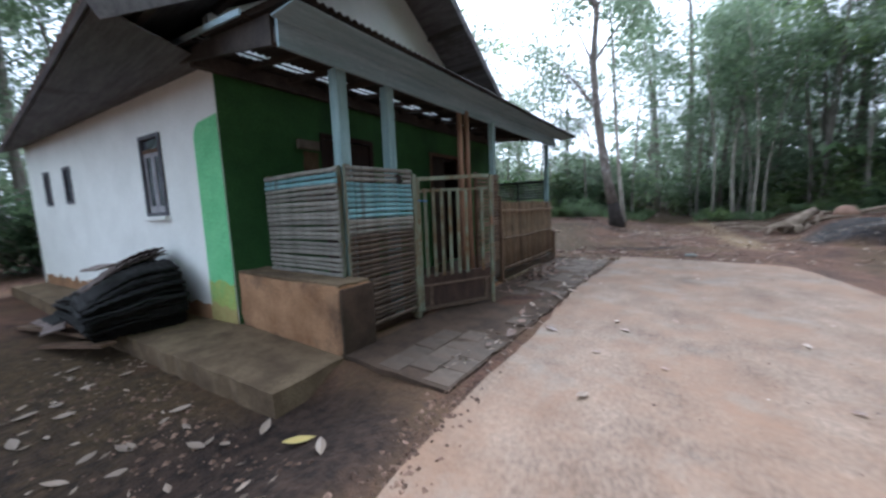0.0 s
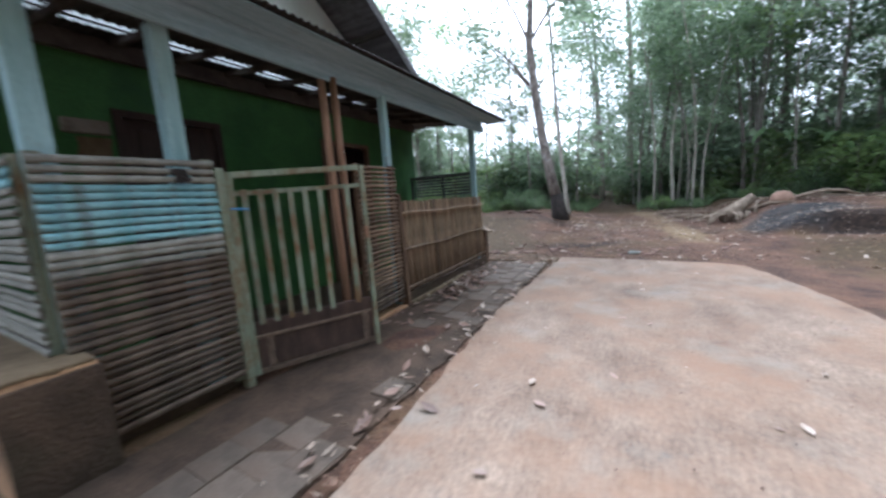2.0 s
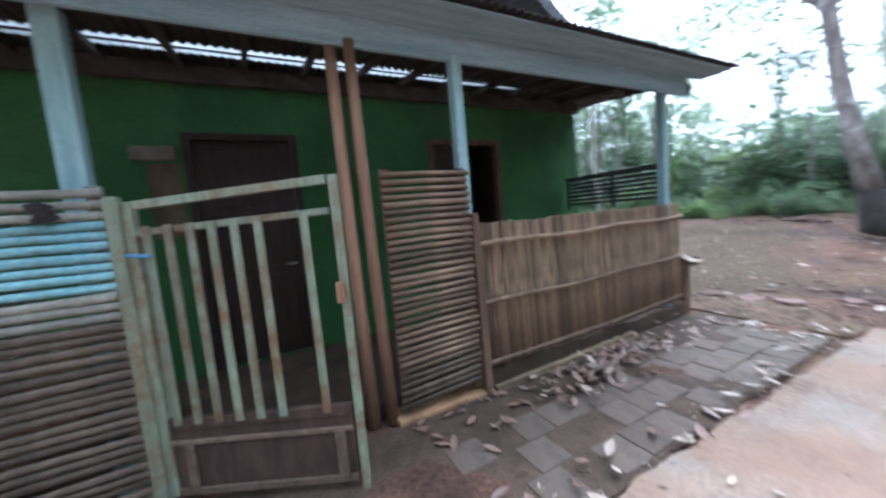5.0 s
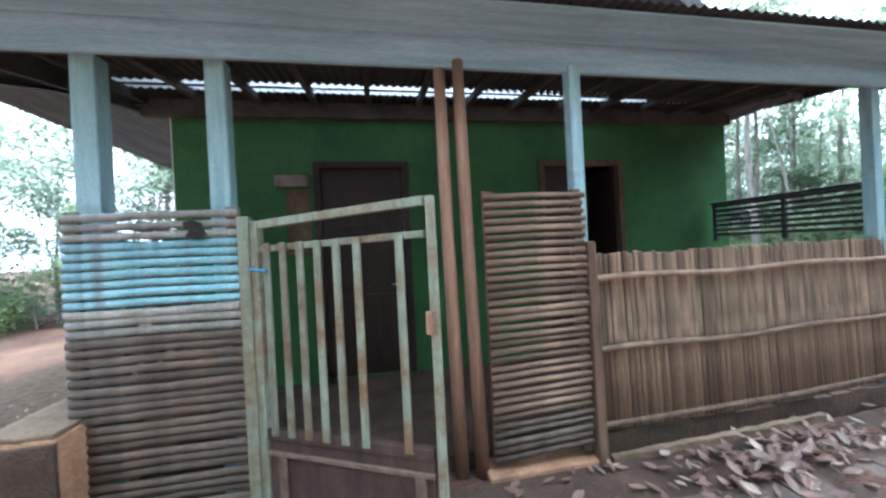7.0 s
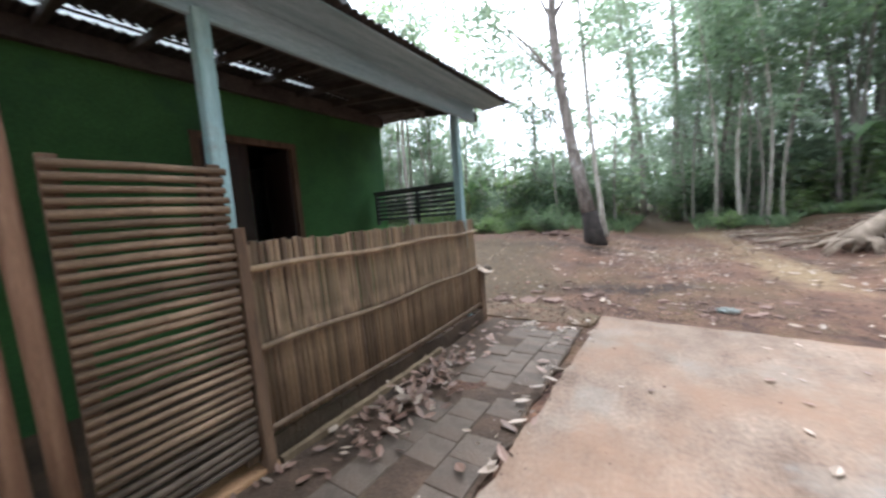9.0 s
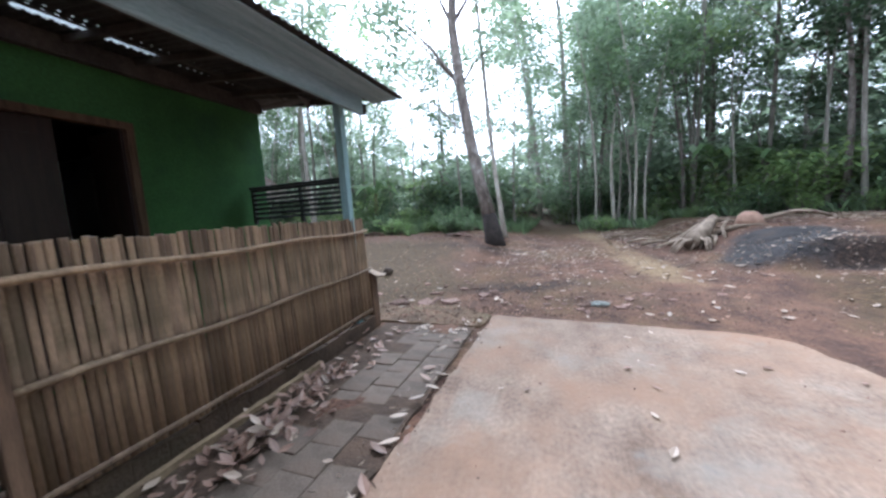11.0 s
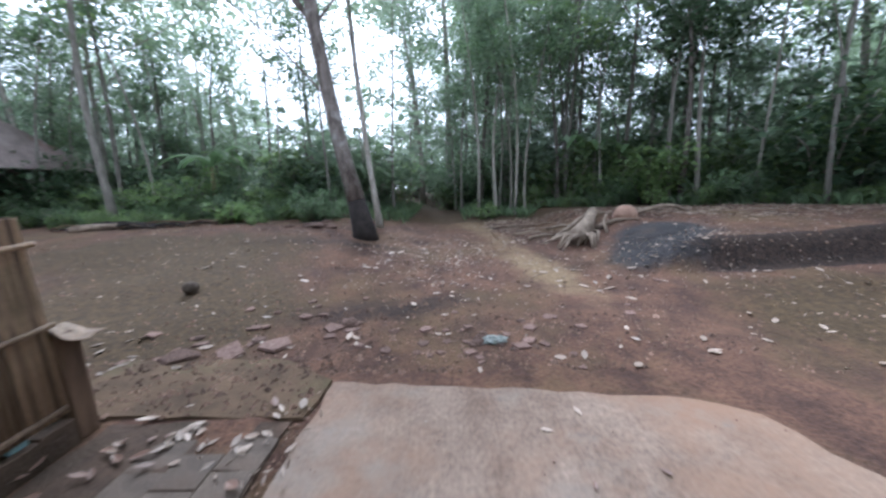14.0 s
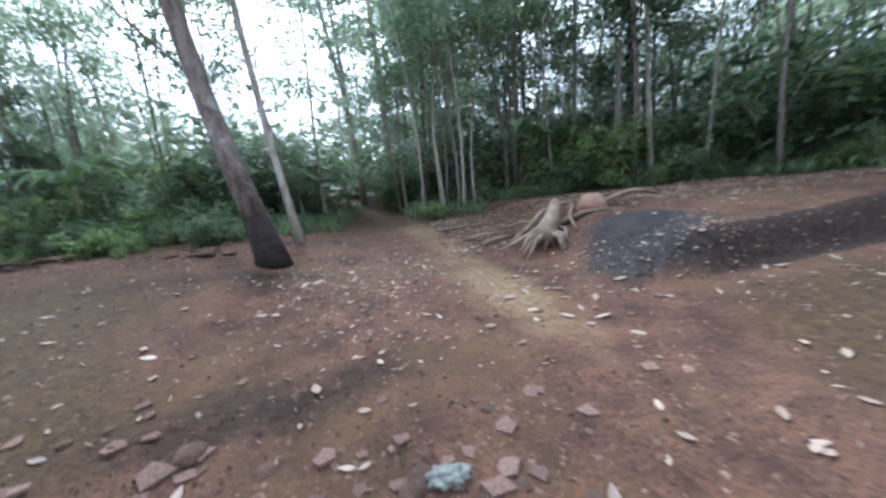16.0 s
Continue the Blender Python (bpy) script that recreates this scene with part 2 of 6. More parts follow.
GATE_PANEL = material("brown_gate_board", (0.032, 0.02, 0.016), (0.08, 0.047, 0.036), 3, 0.6, 0.25, 50, (1, 4, 1), stain=(0.14, 0.09, 0.065), stain_scale=2.5, stain_cover=0.25)
TIN = material("weathered_corrugated_sheet", (0.13, 0.125, 0.125), (0.30, 0.29, 0.29), 1.3, 0.55, 0.1, 30, stain=(0.16, 0.10, 0.08), stain_scale=0.9, stain_cover=0.35, spec=0.4)
# Much darker than TIN: the shade under the veranda roof is in the colour.
SHEET_DARK = material("shade_dark_corrugated_sheet", (0.03, 0.028, 0.028), (0.075, 0.068, 0.064), 1.6, 0.8, 0.1, 30, stain=(0.05, 0.034, 0.027), stain_scale=1.1, stain_cover=0.4, spec=0.15)
EAVE_BOARD = material("grey_eave_board", (0.075, 0.07, 0.072), (0.17, 0.157, 0.155), 3, 0.85, 0.2, 40, (0.5, 5, 5), stain=(0.06, 0.052, 0.048), stain_scale=1.5, stain_cover=0.4)
TILE = material("old_clay_roof_tile", (0.09, 0.065, 0.058), (0.20, 0.15, 0.135), 4, 0.9, 0.3, 50, vary=0.3)
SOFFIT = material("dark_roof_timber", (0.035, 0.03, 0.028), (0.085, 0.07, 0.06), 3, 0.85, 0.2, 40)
SLATE = material("stacked_dusty_sheets", (0.12, 0.095, 0.085), (0.26, 0.21, 0.19), 4, 0.85, 0.4, 50, vary=0.25)
BARK = material("patchy_grey_bark", (0.07, 0.055, 0.046), (0.24, 0.205, 0.18), 5, 0.95, 0.9, 40, (2, 2, 0.7), stain=(0.36, 0.345, 0.32), stain_scale=3, stain_cover=0.40, vary=0.25)
BARK_PALE = material("pale_slim_bark", (0.16, 0.14, 0.115), (0.34, 0.31, 0.27), 4, 0.95, 0.6, 40, (2, 2, 0.5), stain=(0.10, 0.085, 0.065), stain_scale=2, stain_cover=0.4, vary=0.35)
CHAR = material("charred_trunk_foot", (0.016, 0.013, 0.012), (0.045, 0.035, 0.03), 6, 0.95, 0.8, 50)
ROOT = material("bleached_root_wood", (0.13, 0.095, 0.068), (0.31, 0.24, 0.18), 6, 0.9, 0.6, 60)
STONE = material("reddish_stone", (0.065, 0.038, 0.029), (0.165, 0.105, 0.082), 7, 0.95, 0.6, 50, vary=0.3)
HUSK = material("coconut_husk", (0.035, 0.024, 0.018), (0.12, 0.09, 0.07), 12, 0.95, 0.8, 80)
CLAY = material("terracotta_bowl", (0.20, 0.115, 0.08), (0.32, 0.205, 0.15), 6, 0.85, 0.2, 60)
BAG = material("pale_teal_plastic", (0.13, 0.142, 0.125), (0.23, 0.24, 0.215), 9, 0.45, 0.4, 60)
DEAD = leaf_material("dry_fallen_leaf", (0.20, 0.13, 0.09), (0.62, 0.52, 0.42), 0.3, 0.1)
DEAD_BROWN = leaf_material("brown_fallen_leaf", (0.12, 0.065, 0.045), (0.36, 0.23, 0.17), 0.3, 0.1)
LITTER = leaf_material("small_dry_litter", (0.11, 0.07, 0.048), (0.38, 0.29, 0.22), 0.2, 0.05)
YELLOW_LEAF = leaf_material("yellow_fallen_leaf", (0.45, 0.34, 0.10), (0.62, 0.50, 0.20), 0.2, 0.1)
LEAF_A = leaf_material("forest_leaf", (0.10, 0.15, 0.08), (0.21, 0.285, 0.145), 0.3, 0.62)
# Leaf green raised and greyed so that the colour carries the woods' haze.
LEAF_B = leaf_material("haze_greyed_leaf", (0.14, 0.19, 0.125), (0.27, 0.335, 0.215), 0.3, 0.62)
LEAF_C = leaf_material("fresh_yellow_green_leaf", (0.13, 0.195, 0.07), (0.26, 0.345, 0.14), 0.35, 0.6)
LEAF_D = leaf_material("dark_leaf", (0.06, 0.10, 0.055), (0.12, 0.175, 0.09), 0.35, 0.55)
BLUE_CORD = material("blue_nylon_cord", (0.05, 0.16, 0.34), (0.10, 0.26, 0.46), 20, 0.5, 0.1, 80)
STEEL = material("dull_steel", (0.25, 0.24, 0.22), (0.45, 0.43, 0.40), 12, 0.4, 0.1, 80, metal=0.8)
ROOFLIGHT = bpy.data.materials.new("milky_rooflight_sheet")
ROOFLIGHT.use_nodes = True
_n, _l = ROOFLIGHT.node_tree.nodes, ROOFLIGHT.node_tree.links
_t = _n.new("ShaderNodeBsdfTranslucent")
_t.inputs["Color"].default_value = (0.9, 0.92, 0.93, 1)
_tt = _n.new("ShaderNodeBsdfTransparent")
_mx = _n.new("ShaderNodeMixShader")
_mx.inputs[0].default_value = 0.15
_l.new(_t.outputs[0], _mx.inputs[1]), _l.new(_tt.outputs[0], _mx.inputs[2])
_l.new(_mx.outputs[0], _n["Material Output"].inputs["Surface"])
GLASS = bpy.data.materials.new("dusty_window_glass")
GLASS.use_nodes = True
GLASS.node_tree.nodes["Principled BSDF"].inputs["Base Color"].default_value = (0.10, 0.12, 0.14, 1)
GLASS.node_tree.nodes["Principled BSDF"].inputs["Roughness"].default_value = 0.15
GLASS.node_tree.nodes["Principled BSDF"].inputs["Transmission Weight"].default_value = 0.4

# ---- builders ----
BASE = {}


def thing(name, at, label, category, group="", kind=""):
    ob = new(name)
    ob.empty_display_size = 0.1
    ob.location = at
    BASE[ob] = Vector(at)
    return tagged(ob, label, category, group, kind)


def link(name, mesh, mat, parent, label=""):
    if not mesh.materials:
        mesh.materials.append(mat)
    ob = new(name, mesh)
    if parent is not None:
        ob.parent = parent
    if label:
        ob["label"] = label
    return ob


def part(name, bm, mat, parent=None, label="", smooth=False):
    """One mesh object, its vertices given in world metres, under a thing or a part."""
    base = BASE.get(parent, Vector())
    bmesh.ops.translate(bm, verts=bm.verts, vec=-base)
    me = bpy.data.meshes.new(name)
    bm.to_mesh(me)
    bm.free()
    if smooth:
        me.shade_smooth()
    ob = link(name, me, mat, parent, label)
    BASE[ob] = base
    return ob


def structure(name, bm, mat, label, category, smooth=False):
    return tagged(part(name, bm, mat, None, "", smooth), label, category, "", "structure")


def box(bm, lo, hi, m=None, bevel=0.0):
    size = [max(b - a, 1e-4) for a, b in zip(lo, hi)]
    mid = [(a + b) / 2 for a, b in zip(lo, hi)]
    t = Matrix.Translation(mid) @ Matrix.Diagonal((*size, 1))
    r = bmesh.ops.create_cube(bm, size=1, matrix=(m @ t) if m else t)
    if bevel:
        edges = {e for v in r["verts"] for e in v.link_edges}
        bmesh.ops.bevel(bm, geom=list(edges), offset=bevel, segments=2, affect="EDGES", profile=0.6)
    return bm


def bx(lo, hi, m=None, bevel=0.0):
    return box(bmesh.new(), lo, hi, m, bevel)


def bar(bm, a, b, w, d, side=(0, 0, 1), bevel=0.0):
    """A squared timber from a to b, w wide across `side`, d deep."""
    a, b = Vector(a), Vector(b)
    y = (b - a).normalized()
    x = y.cross(Vector(side)).normalized()
    z = x.cross(y)
    m = Matrix((x, y, z)).transposed().to_4x4()
    m.translation = (a + b) / 2
    h = (b - a).length / 2
    return box(bm, (-w / 2, -h, -d / 2), (w / 2, h, d / 2), m, bevel)


def tube(bm, pts, radii, seg=8, cap=True, rough=0.0, rng=random):
    """A tapered tube through points."""
    rings = []
    for i, p in enumerate(pts):
        p = Vector(p)
        d = (Vector(pts[min(i + 1, len(pts) - 1)]) - Vector(pts[max(i - 1, 0)])).normalized()
        u = d.cross(Vector((0.3, 1, 0.1))).normalized()
        v = d.cross(u)
        ring = []
        for k in range(seg):
            a = 2 * math.pi * k / seg
            r = radii[i] * (1 + (rng.uniform(-rough, rough) if rough else 0))
            ring.append(bm.verts.new(p + (u * math.cos(a) + v * math.sin(a)) * r))
        rings.append(ring)
    for r0, r1 in zip(rings, rings[1:]):
        for k in range(seg):
            bm.faces.new((r0[k], r0[(k + 1) % seg], r1[(k + 1) % seg], r1[k]))
    if cap:
        bm.faces.new(rings[0][::-1])
        bm.faces.new(rings[-1])
    return bm


def cane_mesh(name, length, r, seed, split=True, flat=1.0, knots=0.35):
    """A bamboo cane along +x with knots; split: a half shell."""
    rng = random.Random(seed)
    n = max(2, int(length / knots))
    pts = []
    x = 0.0
    xs = [0.0]
    for i in range(n):
        xs += [(i + 1) * length / n - 0.012, (i + 1) * length / n, (i + 1) * length / n + 0.012]
    xs = [q for q in xs if q <= length] + [length]
    xs = sorted(set(round(q, 4) for q in xs))
    bm = bmesh.new()
    bend = rng.uniform(-0.008, 0.008)
    seg = 6
    rings = []
    for q in xs:
        knot = any(abs(q - (i + 1) * length / n) < 0.003 for i in range(n))
        rr = r * (1.12 if knot else 1.0) * rng.uniform(0.95, 1.03)
        zoff = bend * math.sin(math.pi * q / length)
        a0, a1 = (-100, 100) if split else (-180, 120)
        rings.append([bm.verts.new((q, -math.cos(radians(a0 + (a1 - a0) * k / (seg - 1))) * rr * flat, math.sin(radians(a0 + (a1 - a0) * k / (seg - 1))) * rr + zoff)) for k in range(seg)])
    for p0, p1 in zip(rings, rings[1:]):
        for k in range(seg if not split else seg - 1):
            k2 = (k + 1) % seg
            bm.faces.new((p0[k], p1[k], p1[k2], p0[k2]))
        if split:
            bm.faces.new((p0[seg - 1], p1[seg - 1], p1[0], p0[0]))
    bm.faces.new(rings[0][::-1]), bm.faces.new(rings[-1])
    bmesh.ops.recalc_face_normals(bm, faces=bm.faces)
    me = bpy.data.meshes.new(name)
    bm.to_mesh(me)
    bm.free()
    me.shade_smooth()
    return me


def smooth_step(v, a, b):
    t = min(1.0, max(0.0, (v - a) / (b - a)))
    return t * t * (3 - 2 * t)


def ground_z(x, y):
    z = -0.05
    z += smooth_step(y, 8.5, 14.0) * 0.30 + smooth_step(y, 14, 40) * 0.5
    z += 0.38 * smooth_step(-x, 0.8, 3.8) * smooth_step(y, 8.6, 13.5)
    foot = 10.9 + 0.12 * (x - 3.4)
    z += 0.42 * smooth_step(x, 2.0, 3.4) * smooth_step(y - foot, 0.0, 0.45) * (1 - 0.4 * smooth_step(y, 13, 20))
    z -= 0.10 * smooth_step(x, 1.2, 3.0) * smooth_step(foot - y, 0.2, 2.5) * smooth_step(y, 4, 8)
    z -= 0.20 * smooth_step(-x, 1.5, 2.3) * (1 - smooth_step(y, 0.9, 1.5))
    far = math.hypot(x, y)
    bumps = 0.045 * noise.noise((x * 0.8, y * 0.8, 0)) + 0.02 * noise.noise((x * 2.6, y * 2.6, 4))
    if y > 8.6 or x < -1.6:
        z += bumps * (0.4 if y < 1.6 else 1.0)
    z += smooth_step(far, 30, 70) * 1.2 * noise.noise((x * 0.03, y * 0.03, 1))
    return z


# ---- ground ----
def steps(knots):
    out = []
    for (a, step), (b, _) in zip(knots, knots[1:]):
        n = max(1, int(round((b - a) / step)))
        out += [a + (b - a) * i / n for i in range(n)]
    return out + [knots[-1][0]]


gx = steps([(-400, 60), (-60, 6), (-20, 1), (-7, 0.2), (9, 0.7), (22, 4), (60, 60), (400, 1)])
gy = steps([(-300, 60), (-40, 5), (-6, 0.5), (0, 0.25), (10.4, 0.1), (12.8, 0.25), (16, 0.6), (26, 3), (60, 60), (420, 1)])
verts = [(x, y, ground_z(x, y)) for y in gy for x in gx]
W = len(gx)
faces = [(j * W + i, j * W + i + 1, (j + 1) * W + i + 1, (j + 1) * W + i) for j in range(len(gy) - 1) for i in range(W - 1)]
gm = bpy.data.meshes.new("ground")
gm.from_pydata(verts, [], faces)
gm.shade_smooth()


def bump_at(x, y, cx, cy, rx, ry, turn=0.0):
    dx, dy = x - cx, y - cy
    u, w = dx * math.cos(turn) + dy * math.sin(turn), -dx * math.sin(turn) + dy * math.cos(turn)
    return math.exp(-((u / rx) ** 2 + (w / ry) ** 2))


# Mask that paints the bank's shaded face dark.
def bank_shade(x, y):
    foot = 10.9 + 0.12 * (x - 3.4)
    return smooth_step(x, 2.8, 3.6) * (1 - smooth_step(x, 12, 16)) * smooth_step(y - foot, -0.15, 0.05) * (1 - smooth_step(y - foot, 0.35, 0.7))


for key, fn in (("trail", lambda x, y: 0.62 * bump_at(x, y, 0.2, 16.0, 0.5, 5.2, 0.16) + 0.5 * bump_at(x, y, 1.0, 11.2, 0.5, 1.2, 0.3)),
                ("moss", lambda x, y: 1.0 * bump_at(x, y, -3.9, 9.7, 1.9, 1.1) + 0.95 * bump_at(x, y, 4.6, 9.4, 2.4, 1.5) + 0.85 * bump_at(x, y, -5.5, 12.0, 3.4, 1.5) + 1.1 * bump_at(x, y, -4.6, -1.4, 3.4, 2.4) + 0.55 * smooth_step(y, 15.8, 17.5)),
                ("damp_and_shade", lambda x, y: 0.9 * bank_shade(x, y) + 0.6 * bump_at(x, y, -1.2, 9.9, 1.6, 0.5, 0.1) + 0.55 * bump_at(x, y, -2.6, 12.6, 2.2, 0.4, 0.15) + 0.8 * bump_at(x, y, -2.0, 0.6, 0.9, 0.9) + 0.5 * bump_at(x, y, -3.6, -0.4, 2.0, 0.8)),
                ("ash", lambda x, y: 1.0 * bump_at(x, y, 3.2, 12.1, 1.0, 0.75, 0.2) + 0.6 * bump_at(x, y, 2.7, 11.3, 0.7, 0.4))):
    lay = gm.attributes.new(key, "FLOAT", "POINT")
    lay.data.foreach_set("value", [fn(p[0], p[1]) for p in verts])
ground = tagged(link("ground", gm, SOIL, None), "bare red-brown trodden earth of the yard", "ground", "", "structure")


def sheet(name, outline, top, mat, label, category, thick=0.12, jitter=0.02, seed=1, sub=0.15):
    """A slab with an uneven, chipped outline."""
    rng = random.Random(seed)
    pts = []
    for (x0, y0), (x1, y1) in zip(outline, outline[1:] + outline[:1]):
        n = max(1, int(math.hypot(x1 - x0, y1 - y0) / sub))
        for i in range(n):
            t = i / n
            j = jitter if i else 0
            pts.append((x0 + (x1 - x0) * t + rng.uniform(-j, j), y0 + (y1 - y0) * t + rng.uniform(-j, j)))
    bm = bmesh.new()
    up = [bm.verts.new((x, y, top)) for x, y in pts]
    dn = [bm.verts.new((x + rng.uniform(0, 0.01), y, top - thick)) for x, y in pts]
    bm.faces.new(up)
    for i in range(len(pts)):
        j = (i + 1) % len(pts)
        bm.faces.new((up[j], up[i], dn[i], dn[j]))
    bmesh.ops.recalc_face_normals(bm, faces=bm.faces)
    return structure(name, bm, mat, label, category)


slab = sheet("pavement_slab", [(-1.38, 8.36), (0.4, 8.17), (1.1, 8.06), (1.38, 7.9), (1.56, 7.3), (1.72, 6.4), (1.9, 5.4), (1.95, 2.0), (1.9, -7), (-1.1, -7), (-1.0, -1.5), (-0.98, -0.2), (-1.17, 0.5), (-1.26, 1.4), (-1.30, 2.8), (-1.41, 4.1), (-1.45, 5)], 0.0, SLAB,
             "worn concrete slab dusted with red earth", "concrete slab", 0.14, 0.022, 3)
step_slab = sheet("pavement_step", [(-2.53, 0.72), (-2.6, 1.45), (-4.5, 1.42), (-12, 0.9), (-12, 0.05), (-4.85, 0.52)], -0.05, CEMENT, "stained cement step along the house side", "step", 0.30, 0.018, 5)
apron = sheet("pavement_apron", [(-3.3, 8.02), (-1.46, 7.98), (-1.42, 8.42), (-1.9, 8.75), (-3.4, 8.8)], -0.02, EARTHY, "earth-covered cement apron beside the fence end", "apron", 0.14, 0.03, 6)

# ---- house: walls ----
house = thing("house", (-4.53, 1.39, 0), "small rendered house with white side wall and green veranda", "house")


def side_y(x):
    return 1.39 + 0.11 * (x + 4.53)


def wall_between(bm, a, b, z0, z1, thick, holes=()):
    """An upright wall from a to b in plan with openings (s0, s1, z0, z1), s along the wall."""
    a, b = Vector((*a, 0)), Vector((*b, 0))
    d = (b - a)
    length = d.length
    m = Matrix((d.normalized(), Vector((0, 0, 1)).cross(d.normalized()), Vector((0, 0, 1)))).transposed().to_4x4()
    m.translation = a
    cs = sorted({0.0, length, *[h[0] for h in holes], *[h[1] for h in holes]})
    cz = sorted({z0, z1, *[h[2] for h in holes], *[h[3] for h in holes]})

    def solid(i, j):
        if not (0 <= i < len(cs) - 1 and 0 <= j < len(cz) - 1):
            return False
        s, z = (cs[i] + cs[i + 1]) / 2, (cz[j] + cz[j + 1]) / 2
        return not any(h[0] < s < h[1] and h[2] < z < h[3] for h in holes)

    made = {}

    def v(i, j, k):
        if (i, j, k) not in made:
            made[i, j, k] = bm.verts.new(m @ Vector((cs[i], thick * k, cz[j])))
        return made[i, j, k]

    for i in range(len(cs) - 1):
        for j in range(len(cz) - 1):
            if not solid(i, j):
                continue
            for k in (0, 1):
                bm.faces.new((v(i, j, k), v(i + 1, j, k), v(i + 1, j + 1, k), v(i, j + 1, k)))
            for di, dj, e in ((-1, 0, ((i, j), (i, j + 1))), (1, 0, ((i + 1, j), (i + 1, j + 1))), (0, -1, ((i, j), (i + 1, j))), (0, 1, ((i, j + 1), (i + 1, j + 1)))):
                if not solid(i + di, j + dj):
                    (a0, b0), (a1, b1) = e
                    bm.faces.new((v(a0, b0, 0), v(a1, b1, 0), v(a1, b1, 1), v(a0, b0, 1)))
    bmesh.ops.recalc_face_normals(bm, faces=bm.faces)
    return m


DOOR1, DOOR2 = (2.74, 3.76), (5.34, 6.48)
bm = bmesh.new()
wall_between(bm, (-4.53, 1.40), (-4.53, 8.06), -0.1, 3.05, 0.14, [(DOOR1[0] - 1.40, DOOR1[1] - 1.40, 0.06, 2.42), (DOOR2[0] - 1.40, DOOR2[1] - 1.40, 0.06, 2.42)])
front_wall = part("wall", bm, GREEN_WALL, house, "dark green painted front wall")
WIN = [(-6.50, -5.90, 1.31, 2.42), (-9.75, -9.40, 1.62, 2.30), (-10.9, -10.6, 1.62, 2.30)]
k = math.hypot(1, 0.11)
bm = bmesh.new()
wall_between(bm, (-12.0, side_y(-12.0)), (-4.532, side_y(-4.532)), -0.3, 2.98, 0.14, [((w[0] + 12.0) * k, (w[1] + 12.0) * k, w[2], w[3]) for w in WIN])
side_wall = part("wall", bm, WHITE_WALL, house, "whitewashed side wall stained at its foot")
bm = bmesh.new()
wall_between(bm, (-12.0, 8.06), (-12.0, side_y(-12.0)), -0.3, 2.9, 0.14)
part("wall", bm, WHITE_WALL, house)
bm = bmesh.new()
wall_between(bm, (-4.672, 8.057), (-11.99, 8.057), -0.1, 2.98, 0.14)
part("wall", bm, WHITE_WALL, house)
part("floor", bx((-11.9, 1.42, -0.1), (-4.6, 8.0, 0.05)), CEMENT, house)
# Veranda floor takes the dark soil colour to hold the shade under the roof.
part("porch_floor", bx((-4.53, 1.75, -0.1), (-2.86, 7.85, 0.05)), DAMP_SHADE, house, "trodden cement veranda floor, coloured dark for the roof's shade")
part("inner_ceiling", bx((-11.8, 1.5, 2.7), (-4.7, 7.95, 2.73)), SOFFIT, house)
# bright green paint on the side wall near the corner, with a rounded top, and the worn foot
bm = bmesh.new()
out = []
for i in range(9):
    a = math.pi / 2 * i / 8
    out.append((-4.9 - 0.17 * math.sin(a), 2.18 + 0.22 * math.cos(a)))
ring = [(-4.534, 2.44)] + out + [(-5.08, 0.17), (-4.534, 0.17)]
fr = [bm.verts.new((x, side_y(x) - 0.004, z)) for x, z in ring]
bk = [bm.verts.new((x, side_y(x) + 0.004, z)) for x, z in ring]
bm.faces.new(fr)
for i in range(len(ring)):
    j = (i + 1) % len(ring)
    bm.faces.new((fr[j], fr[i], bk[i], bk[j]))
bmesh.ops.recalc_face_normals(bm, faces=bm.faces)
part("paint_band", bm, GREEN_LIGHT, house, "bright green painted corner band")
YELLOW_GREEN = material("sun_bleached_yellow_green_paint", (0.30, 0.36, 0.09), (0.40, 0.48, 0.15), 3, 0.85, 0.2, 45, stain=(0.22, 0.44, 0.14), stain_scale=3.5, stain_cover=0.45)


def foot_band(x0, x1, top, wave, off, mat, label, seed):
    """A worn band at the foot of the side wall with an uneven upper edge."""
    bm = bmesh.new()
    n = max(4, int((x1 - x0) / 0.06))
    up = [(x0 + (x1 - x0) * i / n, top + wave * (noise.noise((i * 0.33, seed, 0)) + 0.5 * noise.noise((i * 0.9, seed, 3)))) for i in range(n + 1)]
    ring = [(x1, -0.06), *reversed(up), (x0, -0.06)]
    fr = [bm.verts.new((x, side_y(x) - off, z)) for x, z in ring]
    bk = [bm.verts.new((x, side_y(x) + 0.004, z)) for x, z in ring]
    bm.faces.new(fr)
    for i in range(len(ring)):
        j = (i + 1) % len(ring)
        bm.faces.new((fr[j], fr[i], bk[i], bk[j]))
    bmesh.ops.recalc_face_normals(bm, faces=bm.faces)
    return part("paint_foot", bm, mat, house, label)


foot_band(-5.085, -4.536, 0.46, 0.10, 0.007, YELLOW_GREEN, "green paint bleached to yellow near the foot", 2)
foot_band(-5.09, -4.535, 0.15, 0.09, 0.010, YELLOW_WORN, "flaking yellow-brown foot of the wall", 5)
foot_band(-11.9, -5.10, 0.15, 0.11, 0.008, RENDER_ORANGE, "bare stained ochre foot of the white wall", 9)

